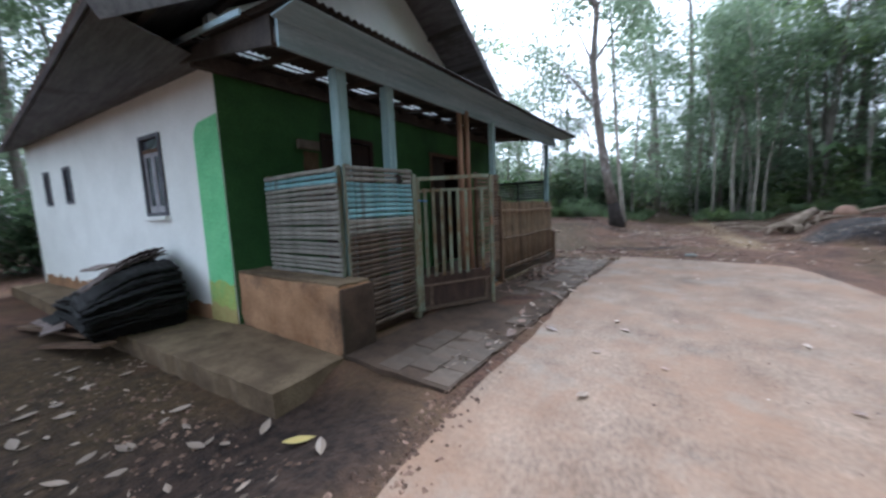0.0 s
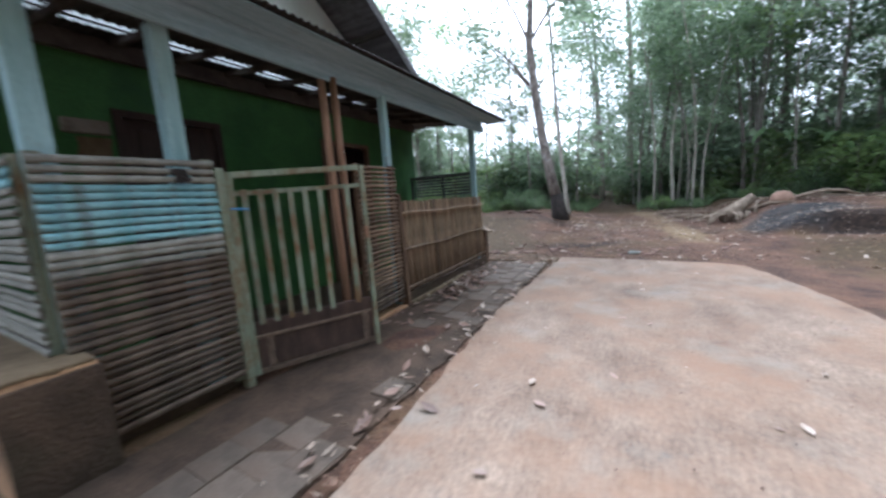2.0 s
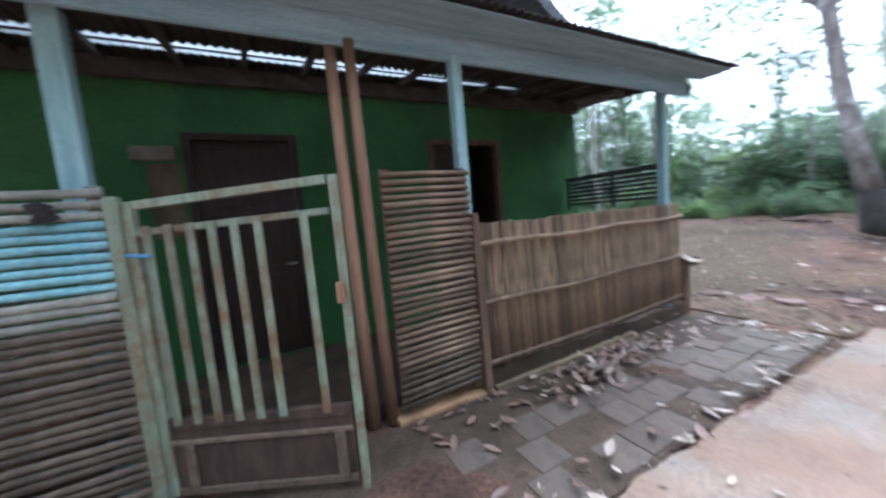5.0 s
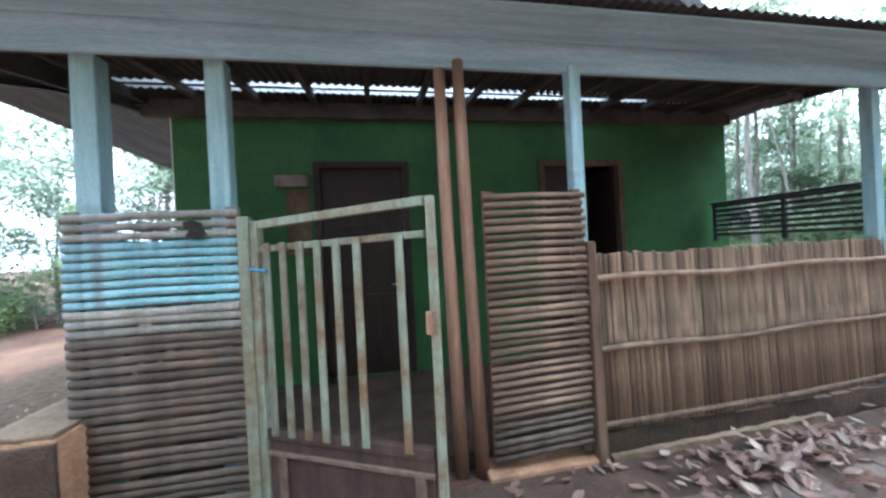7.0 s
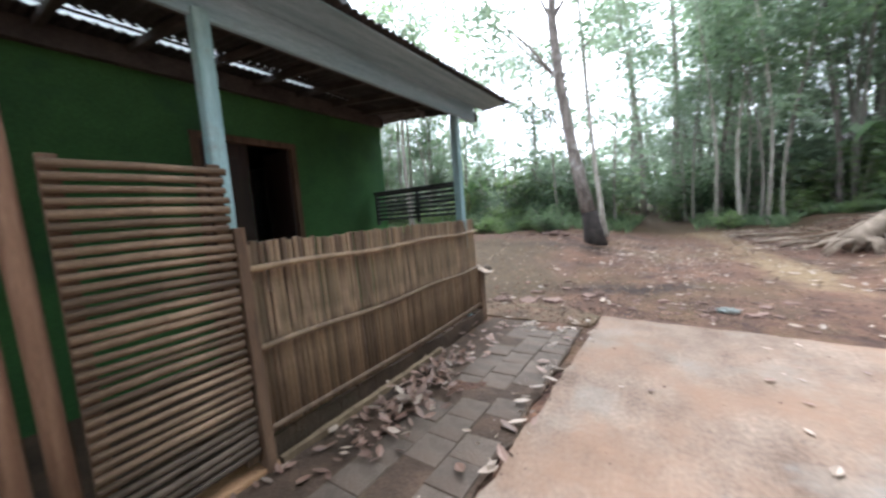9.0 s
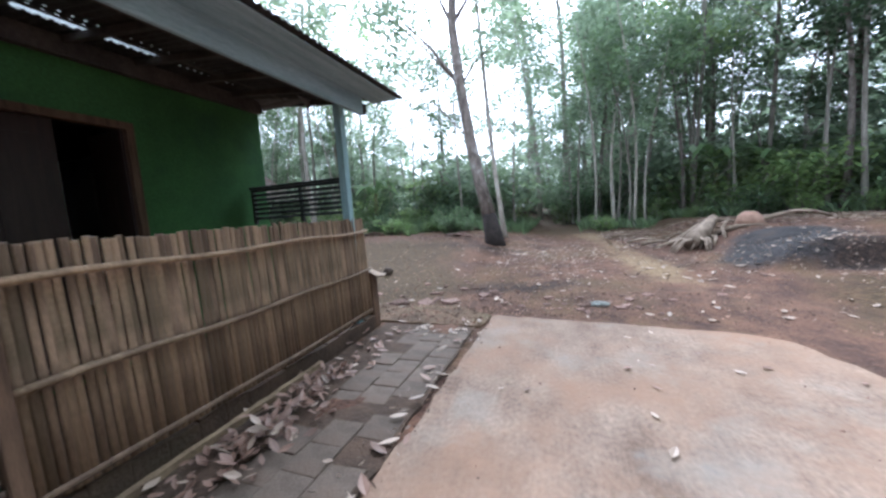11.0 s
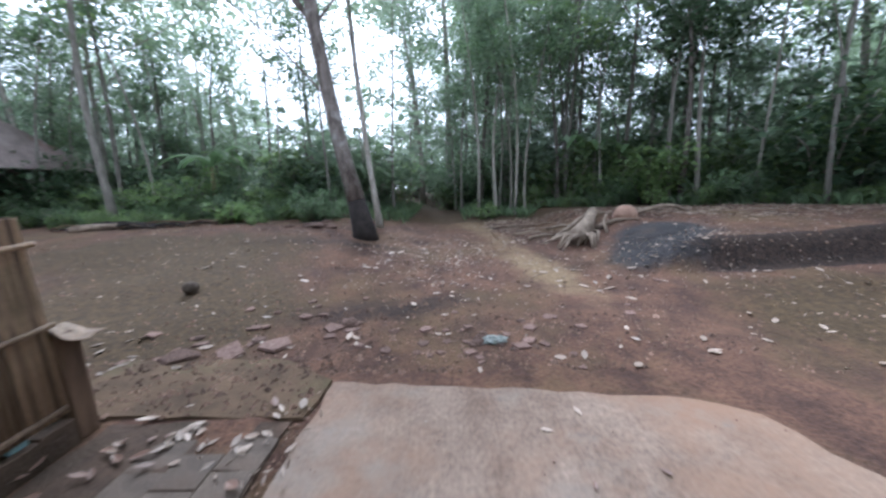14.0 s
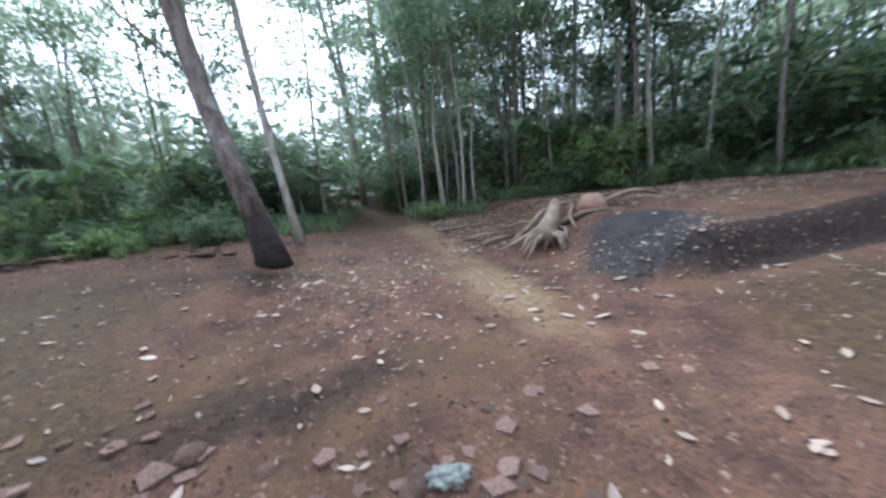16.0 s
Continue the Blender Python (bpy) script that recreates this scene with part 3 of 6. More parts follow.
WINDOW_WOOD = material("dark_grey_window_wood", (0.06, 0.06, 0.07), (0.14, 0.14, 0.16), 5, 0.6, 0.2, 60)
CASEMENT = material("faded_lilac_casement_paint", (0.30, 0.29, 0.32), (0.45, 0.44, 0.46), 5, 0.6, 0.2, 60)
for wi, (x0, x1, z0, z1) in enumerate(WIN):
    m = Matrix.Translation((x0, side_y(x0), 0)) @ Matrix.Rotation(math.atan(0.11), 4, "Z")
    w = (x1 - x0) * k
    bm = bmesh.new()
    for lo, hi in (((0, -0.03, z0), (0.05, 0.09, z1)), ((w - 0.05, -0.03, z0), (w, 0.09, z1)), ((0.05, -0.03, z1 - 0.05), (w - 0.05, 0.09, z1)), ((0.05, -0.03, z0), (w - 0.05, 0.09, z0 + 0.05))):
        box(bm, lo, hi, m, 0.004)
    win = part("window", bm, WINDOW_WOOD, house, "narrow wooden window in the white wall")
    if wi == 0:
        box_s = bx((-0.04, -0.07, z0 - 0.06), (w + 0.04, 0.05, z0 - 0.002), m, 0.01)
        part("sill", box_s, WHITE_WALL, win)
        bm = bmesh.new()
        box(bm, (0.05, -0.012, z1 - 0.24), (w - 0.05, 0.05, z1 - 0.19), m)
        part("transom", bm, OLD_WOOD, win)
        for c in range(2):
            a, b = 0.055 + c * (w - 0.1) / 2, 0.045 + (c + 1) * (w - 0.1) / 2
            bm = bmesh.new()
            for lo, hi in (((a, 0, z0 + 0.05), (a + 0.045, 0.035, z1 - 0.24)), ((b - 0.045, 0, z0 + 0.05), (b, 0.035, z1 - 0.24)), ((a + 0.045, 0, z1 - 0.29), (b - 0.045, 0.035, z1 - 0.24)), ((a + 0.045, 0, z0 + 0.05), (b - 0.045, 0.035, z0 + 0.14))):
                box(bm, lo, hi, m, 0.003)
            part("casement", bm, CASEMENT, win)
            part("pane", bx((a + 0.045, 0.012, z0 + 0.14), (b - 0.045, 0.018, z1 - 0.29), m), GLASS, win)
        part("pane", bx((0.05, 0.012, z1 - 0.19), (w - 0.05, 0.018, z1 - 0.05), m), GLASS, win)
    else:
        part("pane", bx((0.05, 0.012, z0 + 0.05), (w - 0.05, 0.018, z1 - 0.05), m), GLASS, win)

# patch of bare plaster and a grey box beside the first door
bm = bmesh.new()
ring = [(2.45 + 0.012 * math.sin(i * 2.1), 2.13 - 0.70 * i / 8) for i in range(9)] + [(2.70 + 0.01 * math.sin(i * 1.7), 1.43 + 0.70 * i / 8) for i in range(9)]
fr = [bm.verts.new((-4.526, y, z)) for y, z in ring]
bk = [bm.verts.new((-4.535, y, z)) for y, z in ring]
bm.faces.new(fr)
for i in range(len(ring)):
    j = (i + 1) % len(ring)
    bm.faces.new((fr[j], fr[i], bk[i], bk[j]))
bmesh.ops.recalc_face_normals(bm, faces=bm.faces)
part("plaster_patch", bm, CEMENT, house, "tan patch of bare plaster beside the door")
meter = thing("meter_box", (-4.53, 2.36, 2.13), "small grey box fixed to the green wall", "box")
part("case", bx((-4.528, 2.36, 2.15), (-4.46, 2.69, 2.28), None, 0.012), CEMENT_GREY, meter)

# front doors
for (y0, y1), leaves in ((DOOR1, 1), (DOOR2, 2)):
    bm = bmesh.new()
    box(bm, (-4.60, y0, 0.06), (-4.50, y0 + 0.07, 2.42), None, 0.006)
    box(bm, (-4.60, y1 - 0.07, 0.06), (-4.50, y1, 2.42), None, 0.006)
    box(bm, (-4.60, y0 + 0.07, 2.35), (-4.50, y1 - 0.07, 2.42), None, 0.006)
    door = part("door", bm, DARK_DOOR if leaves == 1 else OLD_WOOD, house, "brown wooden door frame")
    if leaves == 1:
        bm = bx((-4.585, y0 + 0.075, 0.07), (-4.55, y1 - 0.075, 2.345), None, 0.004)
        for z0, z1 in ((0.2, 0.95), (1.05, 1.6), (1.7, 2.25)):
            box(bm, (-4.552, y0 + 0.2, z0), (-4.538, y1 - 0.2, z1), None, 0.008)
        lf = part("door_leaf", bm, DARK_DOOR, door, "dark brown panelled door leaf, shut")
        bm = bmesh.new()
        tube(bm, [(-4.55, y1 - 0.14, 1.05), (-4.50, y1 - 0.14, 1.05), (-4.50, y1 - 0.24, 1.05)], [0.009] * 3, 6)
        part("door_handle", bm, STEEL, door, "steel lever handle")
    else:
        bm = bx((-4.585, y0 + 0.075, 0.07), (-4.55, y0 + 0.56, 2.345), None, 0.004)
        box(bm, (-4.552, y0 + 0.17, 1.2), (-4.54, y0 + 0.47, 2.2), None, 0.008)
        part("door_leaf", bm, DARK_DOOR, door, "dark brown door leaf, shut")
        bm = bmesh.new()
        ml = Matrix.Translation((-4.56, y1 - 0.075, 0)) @ Matrix.Rotation(radians(80), 4, "Z")
        box(bm, (-0.0, -0.02, 0.07), (0.5, 0.02, 2.345), ml @ Matrix.Rotation(math.pi / 2 + 0.2, 4, "Z"), 0.004)
        part("door_leaf", bm, DARK_DOOR, door, "dark brown door leaf, swung open inwards")

# ---- house: veranda roof and main roof ----
EAVE_X, EAVE_Z, VY0, VY1 = -2.36, 2.80, 1.05, 8.28
TOP_X, TOP_Z = -4.50, 3.06


def corrugated(bm, y0, y1, x0, z0, x1, z1, pitch=0.076, amp=0.011, nx=3, sag=0.0):
    ny = int((y1 - y0) / pitch * 6)
    rows = []
    for i in range(nx):
        t = i / (nx - 1)
        rows.append([bm.verts.new((x0 + (x1 - x0) * t, y0 + (y1 - y0) * j / ny, z0 + (z1 - z0) * t + amp * math.sin(2 * math.pi * (y1 - y0) * j / ny / pitch) - sag * math.sin(math.pi * t))) for j in range(ny + 1)])
    for a, b in zip(rows, rows[1:]):
        for j in range(ny):
            bm.faces.new((a[j], a[j + 1], b[j + 1], b[j]))
    return bm


def thicken(ob, t=0.003):
    mod = ob.modifiers.new("thickness", "SOLIDIFY")
    mod.thickness = t
    return ob


def vz(x):
    return EAVE_Z + (TOP_Z - EAVE_Z) * (x - EAVE_X) / (TOP_X - EAVE_X)


LIGHT_X0, LIGHT_X1 = -3.94, -4.19
roof = part("roof", corrugated(bmesh.new(), VY0, VY1, EAVE_X, EAVE_Z, LIGHT_X0, vz(LIGHT_X0)), SHEET_DARK, house, "weathered corrugated veranda roof, coloured dark for its shaded underside")
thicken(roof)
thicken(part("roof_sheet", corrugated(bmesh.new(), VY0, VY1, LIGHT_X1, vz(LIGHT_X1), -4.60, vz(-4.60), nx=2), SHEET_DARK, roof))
ys = [1.23 + 0.533 * i for i in range(14)]
for i in range(13):
    y0, y1 = ys[i] + 0.02, ys[i + 1] - 0.02
    # the open strip narrows where the lower sheets were pushed further up, and is shut at the far end
    near = LIGHT_X0 - (0.0 if i < 6 else 0.05 + 0.03 * (i - 6))
    if i < 10:
        part("rooflight", corrugated(bmesh.new(), y0, y1, near, vz(near) + 0.004, LIGHT_X1, vz(LIGHT_X1) + 0.004, nx=2), ROOFLIGHT, roof, "milky rooflight sheet")
    else:
        near = LIGHT_X1
    if near < LIGHT_X0:
        thicken(part("roof_sheet", corrugated(bmesh.new(), y0 - 0.02, y1 + 0.02, LIGHT_X0, vz(LIGHT_X0) + 0.006, near, vz(near) + 0.006, nx=2), SHEET_DARK, roof))
for y in ys:
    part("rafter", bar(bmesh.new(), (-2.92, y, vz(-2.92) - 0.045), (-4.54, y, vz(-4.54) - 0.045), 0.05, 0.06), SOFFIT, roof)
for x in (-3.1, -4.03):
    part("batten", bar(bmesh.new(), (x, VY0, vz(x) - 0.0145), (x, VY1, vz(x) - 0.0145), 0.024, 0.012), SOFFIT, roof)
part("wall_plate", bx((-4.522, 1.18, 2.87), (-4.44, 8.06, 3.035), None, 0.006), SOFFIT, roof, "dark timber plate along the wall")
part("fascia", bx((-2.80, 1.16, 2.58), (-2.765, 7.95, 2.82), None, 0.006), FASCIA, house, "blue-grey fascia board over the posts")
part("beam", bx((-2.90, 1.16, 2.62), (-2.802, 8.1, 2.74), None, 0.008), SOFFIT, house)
part("soffit_board", bar(bmesh.new(), (-2.585, 1.1, 2.775), (-2.585, 8.2, 2.775), 0.33, 0.012), FASCIA, house, "blue-grey boards under the eave")
bm = bmesh.new()
ring = [(-2.84, 2.60), (-2.84, vz(-2.84) - 0.02), (-5.25, vz(-5.25) - 0.02), (-5.25, vz(-5.25) - 0.13), (-4.53, 2.92)]
fr = [bm.verts.new((x, 1.14, z)) for x, z in ring]
bk = [bm.verts.new((x, 1.17, z)) for x, z in ring]
bm.faces.new(fr), bm.faces.new(bk[::-1])
for i in range(5):
    j = (i + 1) % 5
    bm.faces.new((fr[j], fr[i], bk[i], bk[j]))
bmesh.ops.recalc_face_normals(bm, faces=bm.faces)
part("gable_board", bm, SOFFIT, house, "dark boarded end of the veranda roof")
thicken(part("roof_sheet", corrugated(bmesh.new(), VY0, 1.36, TOP_X + 0.05, TOP_Z + 0.012, -5.3, vz(-5.3) + 0.012, nx=2), TIN, roof))
part("fascia", bar(bmesh.new(), (-3.1, 1.045, vz(-3.1) + 0.005), (-5.3, 1.045, vz(-5.3) + 0.005), 0.02, 0.05), FASCIA, house, "pale verge board of the veranda roof")

# main roof: two slopes with a gable towards the veranda, in courses of clay tile
RX0, RX1 = -3.7, -12.6
LEFT_EAVE, RIGHT_EAVE, RIDGE = (0.27, 2.90), (8.15, 2.99), (4.4, 5.54)


def tiled(name, a, b, c, d, rows, seed):
    """A roof plane in overlapping courses between the eave a-b and the upper edge d-c."""
    a, b, c, d = (Vector(v) for v in (a, b, c, d))
    nrm = (b - a).cross(d - a).normalized()
    if nrm.z < 0:
        nrm = -nrm
    bm = bmesh.new()
    rng = random.Random(seed)
    for r in range(rows):
        t0, t1 = r / rows, (r + 1.25) / rows
        l0, r0, l1, r1 = a.lerp(d, t0), b.lerp(c, t0), a.lerp(d, min(t1, 1)), b.lerp(c, min(t1, 1))
        n = max(3, int((r0 - l0).length / 0.24))
        lift = nrm * 0.035
        for i in range(n):
            e = rng.uniform(-0.006, 0.006)
            p0, p1 = l0.lerp(r0, i / n), l0.lerp(r0, (i + 0.96) / n)
            q0, q1 = l1.lerp(r1, i / n), l1.lerp(r1, (i + 0.96) / n)
            pm, qm = (p0 + p1) / 2 + nrm * 0.02, (q0 + q1) / 2 + nrm * 0.02
            v = [bm.verts.new(w) for w in (p0 + lift + nrm * e, pm + lift, p1 + lift + nrm * e, q1, qm, q0)]
            bm.faces.new((v[0], v[1], v[4], v[5])), bm.faces.new((v[1], v[2], v[3], v[4]))
            w = [bm.verts.new(u) for u in (p0, p1)]
            bm.faces.new((w[0], w[1], v[2], v[1], v[0]))
    return tagged(part(name, bm, TILE, house, "old clay tile roof plane"), kind="stuff")


for (ey, ez), lab in ((LEFT_EAVE, 5), (RIGHT_EAVE, 6)):
    bm = bmesh.new()
    bm.faces.new([bm.verts.new((x, y, z - 0.035)) for x, y, z in ((RX0, ey, ez), (RX1, ey, ez), (RX1, *RIDGE), (RX0, *RIDGE))])
    thicken(part("roof_deck", bm, EAVE_BOARD, house, "dark boards under the roof"), 0.03)
    tiled("roof", (RX0, ey, ez), (RX1, ey, ez), (RX1, *RIDGE), (RX0, *RIDGE), 17, lab)
    part("barge_board", bar(bmesh.new(), (RX0 + 0.012, ey, ez - 0.09), (RX0 + 0.012, RIDGE[0], RIDGE[1] - 0.09), 0.16, 0.022, (1, 0, 0), 0.004), EAVE_BOARD, house, "grey board along the gable's edge")
    for i in range(5):
        t = (i + 0.5) / 5
        y, z = ey + (RIDGE[0] - ey) * t, ez + (RIDGE[1] - ez) * t - 0.11
        part("purlin", bar(bmesh.new(), (RX0, y, z), (-4.6, y, z), 0.06, 0.08), SOFFIT, house)
part("ridge_cap", tube(bmesh.new(), [(RX0, RIDGE[0], RIDGE[1] + 0.02), (RX1, RIDGE[0], RIDGE[1] + 0.02)], [0.09, 0.09], 8), TILE, house)
bm = bmesh.new()
bm.faces.new([bm.verts.new(v) for v in ((-4.56, side_y(-4.56) + 0.01, 2.985), (-11.98, side_y(-11.98) + 0.01, 2.96), (-12.5, 0.3, 2.87), (-3.72, 0.3, 2.87))])
thicken(part("soffit", bm, EAVE_BOARD, house, "dark boarded underside of the side eave"), 0.012)
for gx0, gx1, lab in ((-4.70, -4.56, "white rendered gable above the veranda roof"), (-12.0, -11.88, "white rendered back gable")):
    bm = bmesh.new()
    ring = [(1.42, 2.99), (7.98, 2.99), (7.98, 3.03), (4.4, 5.43), (1.42, 3.52)]
    fr = [bm.verts.new((gx1, y, z)) for y, z in ring]
    bk = [bm.verts.new((gx0, y, z)) for y, z in ring]
    bm.faces.new(fr), bm.faces.new(bk[::-1])
    for i in range(5):
        j = (i + 1) % 5
        bm.faces.new((fr[j], fr[i], bk[i], bk[j]))
    bmesh.ops.recalc_face_normals(bm, faces=bm.faces)
    part("gable", bm, WHITE_WALL, house, lab)

# posts
for px, py, w, zb in ((-2.91, 1.82, 0.12, 0.02), (-2.91, 2.49, 0.11, 0.02), (-2.785, 4.76, 0.085, -0.04), (-2.86, 7.58, 0.09, 0.0)):
    part("post", bx((px - w / 2, py - w / 2, zb), (px + w / 2, py + w / 2, 2.62), None, 0.008), BLUE_WOOD, house, "faded blue wooden veranda post")

# low plinth wall at the veranda's corner
bm = bx((-4.52, 1.42, -0.12), (-2.60, 1.82, 0.60), None, 0.045)
bmesh.ops.subdivide_edges(bm, edges=bm.edges[:], cuts=3, use_grid_fill=True)
for v in bm.verts:
    v.co += Vector((noise.noise(v.co * 4), noise.noise(v.co * 4 + Vector((9, 0, 0))), noise.noise(v.co * 3 + Vector((0, 7, 0))))) * 0.024
plinth = structure("wall_plinth", bm, RENDER_ORANGE, "low ochre rendered plinth wall, worn at the edges", "plinth", True)
bm = bx((-4.48, 1.422, 0.585), (-2.615, 1.80, 0.614), None, 0.012)
bmesh.ops.subdivide_edges(bm, edges=bm.edges[:], cuts=5, use_grid_fill=True)
for v in bm.verts:
    v.co += Vector((noise.noise(v.co * 5), noise.noise(v.co * 6 + Vector((9, 0, 0))), (1.6 if v.co.z < 0.59 else 0.4) * noise.noise(v.co * 5 + Vector((0, 7, 0))))) * 0.022
part("cap", bm, CEMENT, plinth, "rough grey cement skim on top", True)
# Thin dark face added over the plinth's end to paint its shaded side.
bm = bx((-2.606, 1.425, -0.11), (-2.578, 1.815, 0.57), None, 0.006)
bmesh.ops.subdivide_edges(bm, edges=bm.edges[:], cuts=3, use_grid_fill=True)
for v in bm.verts:
    v.co += Vector((noise.noise(v.co * 7), noise.noise(v.co * 7 + Vector((9, 0, 0))), noise.noise(v.co * 5))) * 0.012
part("end_face", bm, DAMP_SHADE, plinth, "thin face added to darken the plinth's shaded end", True)
# Kerb whose dark colour paints the shade below the fence.
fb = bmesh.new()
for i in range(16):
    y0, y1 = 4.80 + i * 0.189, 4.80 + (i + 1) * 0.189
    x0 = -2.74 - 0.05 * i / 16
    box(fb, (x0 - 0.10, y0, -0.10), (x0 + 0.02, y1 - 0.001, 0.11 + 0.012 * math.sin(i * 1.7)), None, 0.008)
structure("wall_fence_base", fb, DAMP_SHADE, "cement kerb coloured dark for the shade under the bamboo fence", "kerb")
fb = bmesh.new()
box(fb, (-2.86, 4.0, -0.06), (-2.635, 4.82, 0.0), None, 0.012)
structure("trim_threshold", fb, RENDER_ORANGE, "ochre cement sill under the slatted panel", "sill")

sheet("trim_mortar_edge", [(-2.66, 4.83), (-2.615, 4.83), (-2.63, 5.6), (-2.68, 6.7), (-2.73, 6.7), (-2.675, 5.6)], 0.012, CEMENT, "broken pale mortar edge along the foot of the fence", "mortar edge", 0.08, 0.012, 12, 0.09)

# ---- bamboo panels ----
SLATS = [cane_mesh("slat", 1.0, 0.024, 20 + i, True, 0.6) for i in range(5)]


def slatted_panel(name, a, b, z0, z1, label, paint=None, frame_mat=GATE_PAINT, pitch=0.051, fan=0.0, fill=(0.80, 0.97)):
    """Horizontal split canes between two uprights, from a to b in plan."""
    a, b = Vector((*a, 0)), Vector((*b, 0))
    d = b - a
    length = d.length
    d.normalize()
    out = Vector((d.y, -d.x, 0))
    yaw = math.atan2(d.y, d.x)
    th = thing(name, (a.x, a.y, z0), label, "bamboo screen", "slatted bamboo screens")
    for s in (0.03, length - 0.03):
        p = a + d * s
        part("upright", bar(bmesh.new(), p + Vector((0, 0, z0)), p + Vector((0, 0, z1 + 0.01)), 0.065, 0.04, out, 0.005), frame_mat, th, "squared upright")
    n = int((z1 - z0) / pitch)
    rng = random.Random(len(name) + int(a.y * 10))
    for i in range(n):
        z = z0 + 0.03 + (z1 - z0 - 0.06) * i / (n - 1)
        u = (z - z0) / (z1 - z0)
        mat = paint(u) if paint else BAMBOO
        me = SLATS[rng.randrange(5)]
        ob = new("slat", me)
        ob.parent = th
        if not me.materials:
            me.materials.append(BAMBOO)
        ob.material_slots[0].link = "OBJECT"
        ob.material_slots[0].material = mat
        off = a + out * (0.03 + rng.uniform(-0.004, 0.004)) - BASE[th]
        ob.matrix_local = Matrix.Translation((off.x, off.y, z - z0)) @ Matrix.Rotation(yaw, 4, "Z") @ Matrix.Rotation(rng.uniform(-0.006, 0.006) - fan * max(0, 0.75 - u), 4, "Y") @ Matrix.Diagonal((length + rng.uniform(0, 0.02), 1, pitch / 0.048 * rng.uniform(*fill), 1))
    return th


slatted_panel("bamboo_screen", (-2.81, 1.74), (-2.76, 2.62), 0.03, 1.71, "slatted bamboo panel with a faded blue painted band", lambda u: BAMBOO_BLUE if 0.68 < u < 0.90 else (BAMBOO_GREY if u > 0.58 else BAMBOO_DAMP), fan=0.05)
slatted_panel("bamboo_screen", (-4.18, 1.72), (-2.86, 1.72), 0.60, 1.70, "weathered slatted bamboo panel standing on the plinth", lambda u: BAMBOO_BLUE if 0.86 < u < 0.93 else BAMBOO_GREY)
slatted_panel("bamboo_screen", (-2.72, 4.06), (-2.70, 4.72), 0.04, 1.76, "brown slatted bamboo panel beside the gate", lambda u: BAMBOO_DAMP if u < 0.16 else BAMBOO, OLD_WOOD, fan=0.09, fill=(0.62, 0.84))

knot = bmesh.new()
bmesh.ops.create_circle(knot, cap_ends=True, segments=11, radius=0.05, matrix=Matrix.Translation((-2.713, 2.40, 1.60)) @ Matrix.Rotation(math.pi / 2, 4, "Y"))
for v in knot.verts:
    v.co += Vector((0, noise.noise(v.co * 30) * 0.03 * (1 if v.index % 2 else 2), noise.noise(v.co * 25) * 0.02))
screen_front = [o for o in scene.objects if o.name == "bamboo_screen"][0]
bmesh.ops.solidify(knot, geom=knot.faces[:], thickness=0.006)
part("burn_mark", knot, CHAR, screen_front, "charred dark patch")

# ---- vertical bamboo fence ----
fence = thing("bamboo_fence", (-2.76, 4.8, 0.15), "leaning fence of upright split bamboo strips with two rails", "fence")
STRIPS = [cane_mesh("strip", 1.0, 0.017, 60 + i, True, 0.55, 0.4) for i in range(6)]
rng = random.Random(8)
y = 4.80
while y < 7.82:
    t = (y - 4.8) / 3.15
    x = -2.70 - 0.12 * t + 0.05 * math.sin(t * math.pi)
    me = STRIPS[rng.randrange(6)]
    top = 1.31 + 0.006 * math.sin(y * 9) + rng.uniform(-0.014, 0.012)
    ob = new("strip", me)
    ob.parent = fence
    if not me.materials:
        me.materials.append(BAMBOO)
    ob.material_slots[0].link = "OBJECT"
    ob.material_slots[0].material = BAMBOO_STRIP if rng.random() < 0.75 - 0.3 * t else BAMBOO
    off = Vector((x, y, 0.15)) - BASE[fence]
    tilt = Matrix.Rotation(rng.uniform(-0.008, 0.012), 4, "X") @ Matrix.Rotation(-0.03, 4, "Y")
    ob.matrix_local = Matrix.Translation(off) @ tilt @ Matrix(((0, -1, 0, 0), (0, 0, -1, 0), (1, 0, 0, 0), (0, 0, 0, 1))) @ Matrix.Diagonal((top - 0.13, 1, rng.uniform(1.05, 1.4), 1))
    y += rng.uniform(0.034, 0.044)
for z in (0.70, 1.17):
    pts = [(-2.645 - 0.12 * i / 10 + 0.05 * math.sin(i / 10 * math.pi) - 0.03 * z, 4.74 + 3.1 * i / 10, z + 0.012 * math.sin(i * 1.3)) for i in range(11)]
    part("rail", tube(bmesh.new(), pts, [0.022 - 0.0006 * i for i in range(11)], 8), BAMBOO_PALE, fence, "round bamboo rail", True)
part("bottom_rail", tube(bmesh.new(), [(-2.69, 4.8, 0.19), (-2.69, 6.4, 0.2), (-2.80, 7.82, 0.19)], [0.018] * 3, 7), BAMBOO, fence)
part("upright", bar(bmesh.new(), (-2.665, 4.765, -0.05), (-2.70, 4.765, 1.42), 0.06, 0.10, (1, 0, 0), 0.006), OLD_WOOD, fence, "dark wooden fence post")
stump_post = thing("fence_end_post", (-2.83, 7.89, 0), "short dark weathered timber post at the fence end", "post")
part("timber", bx((-2.91, 7.83, -0.05), (-2.77, 7.955, 0.64), None, 0.02), OLD_WOOD, stump_post)
bm = bmesh.new()
prev = None
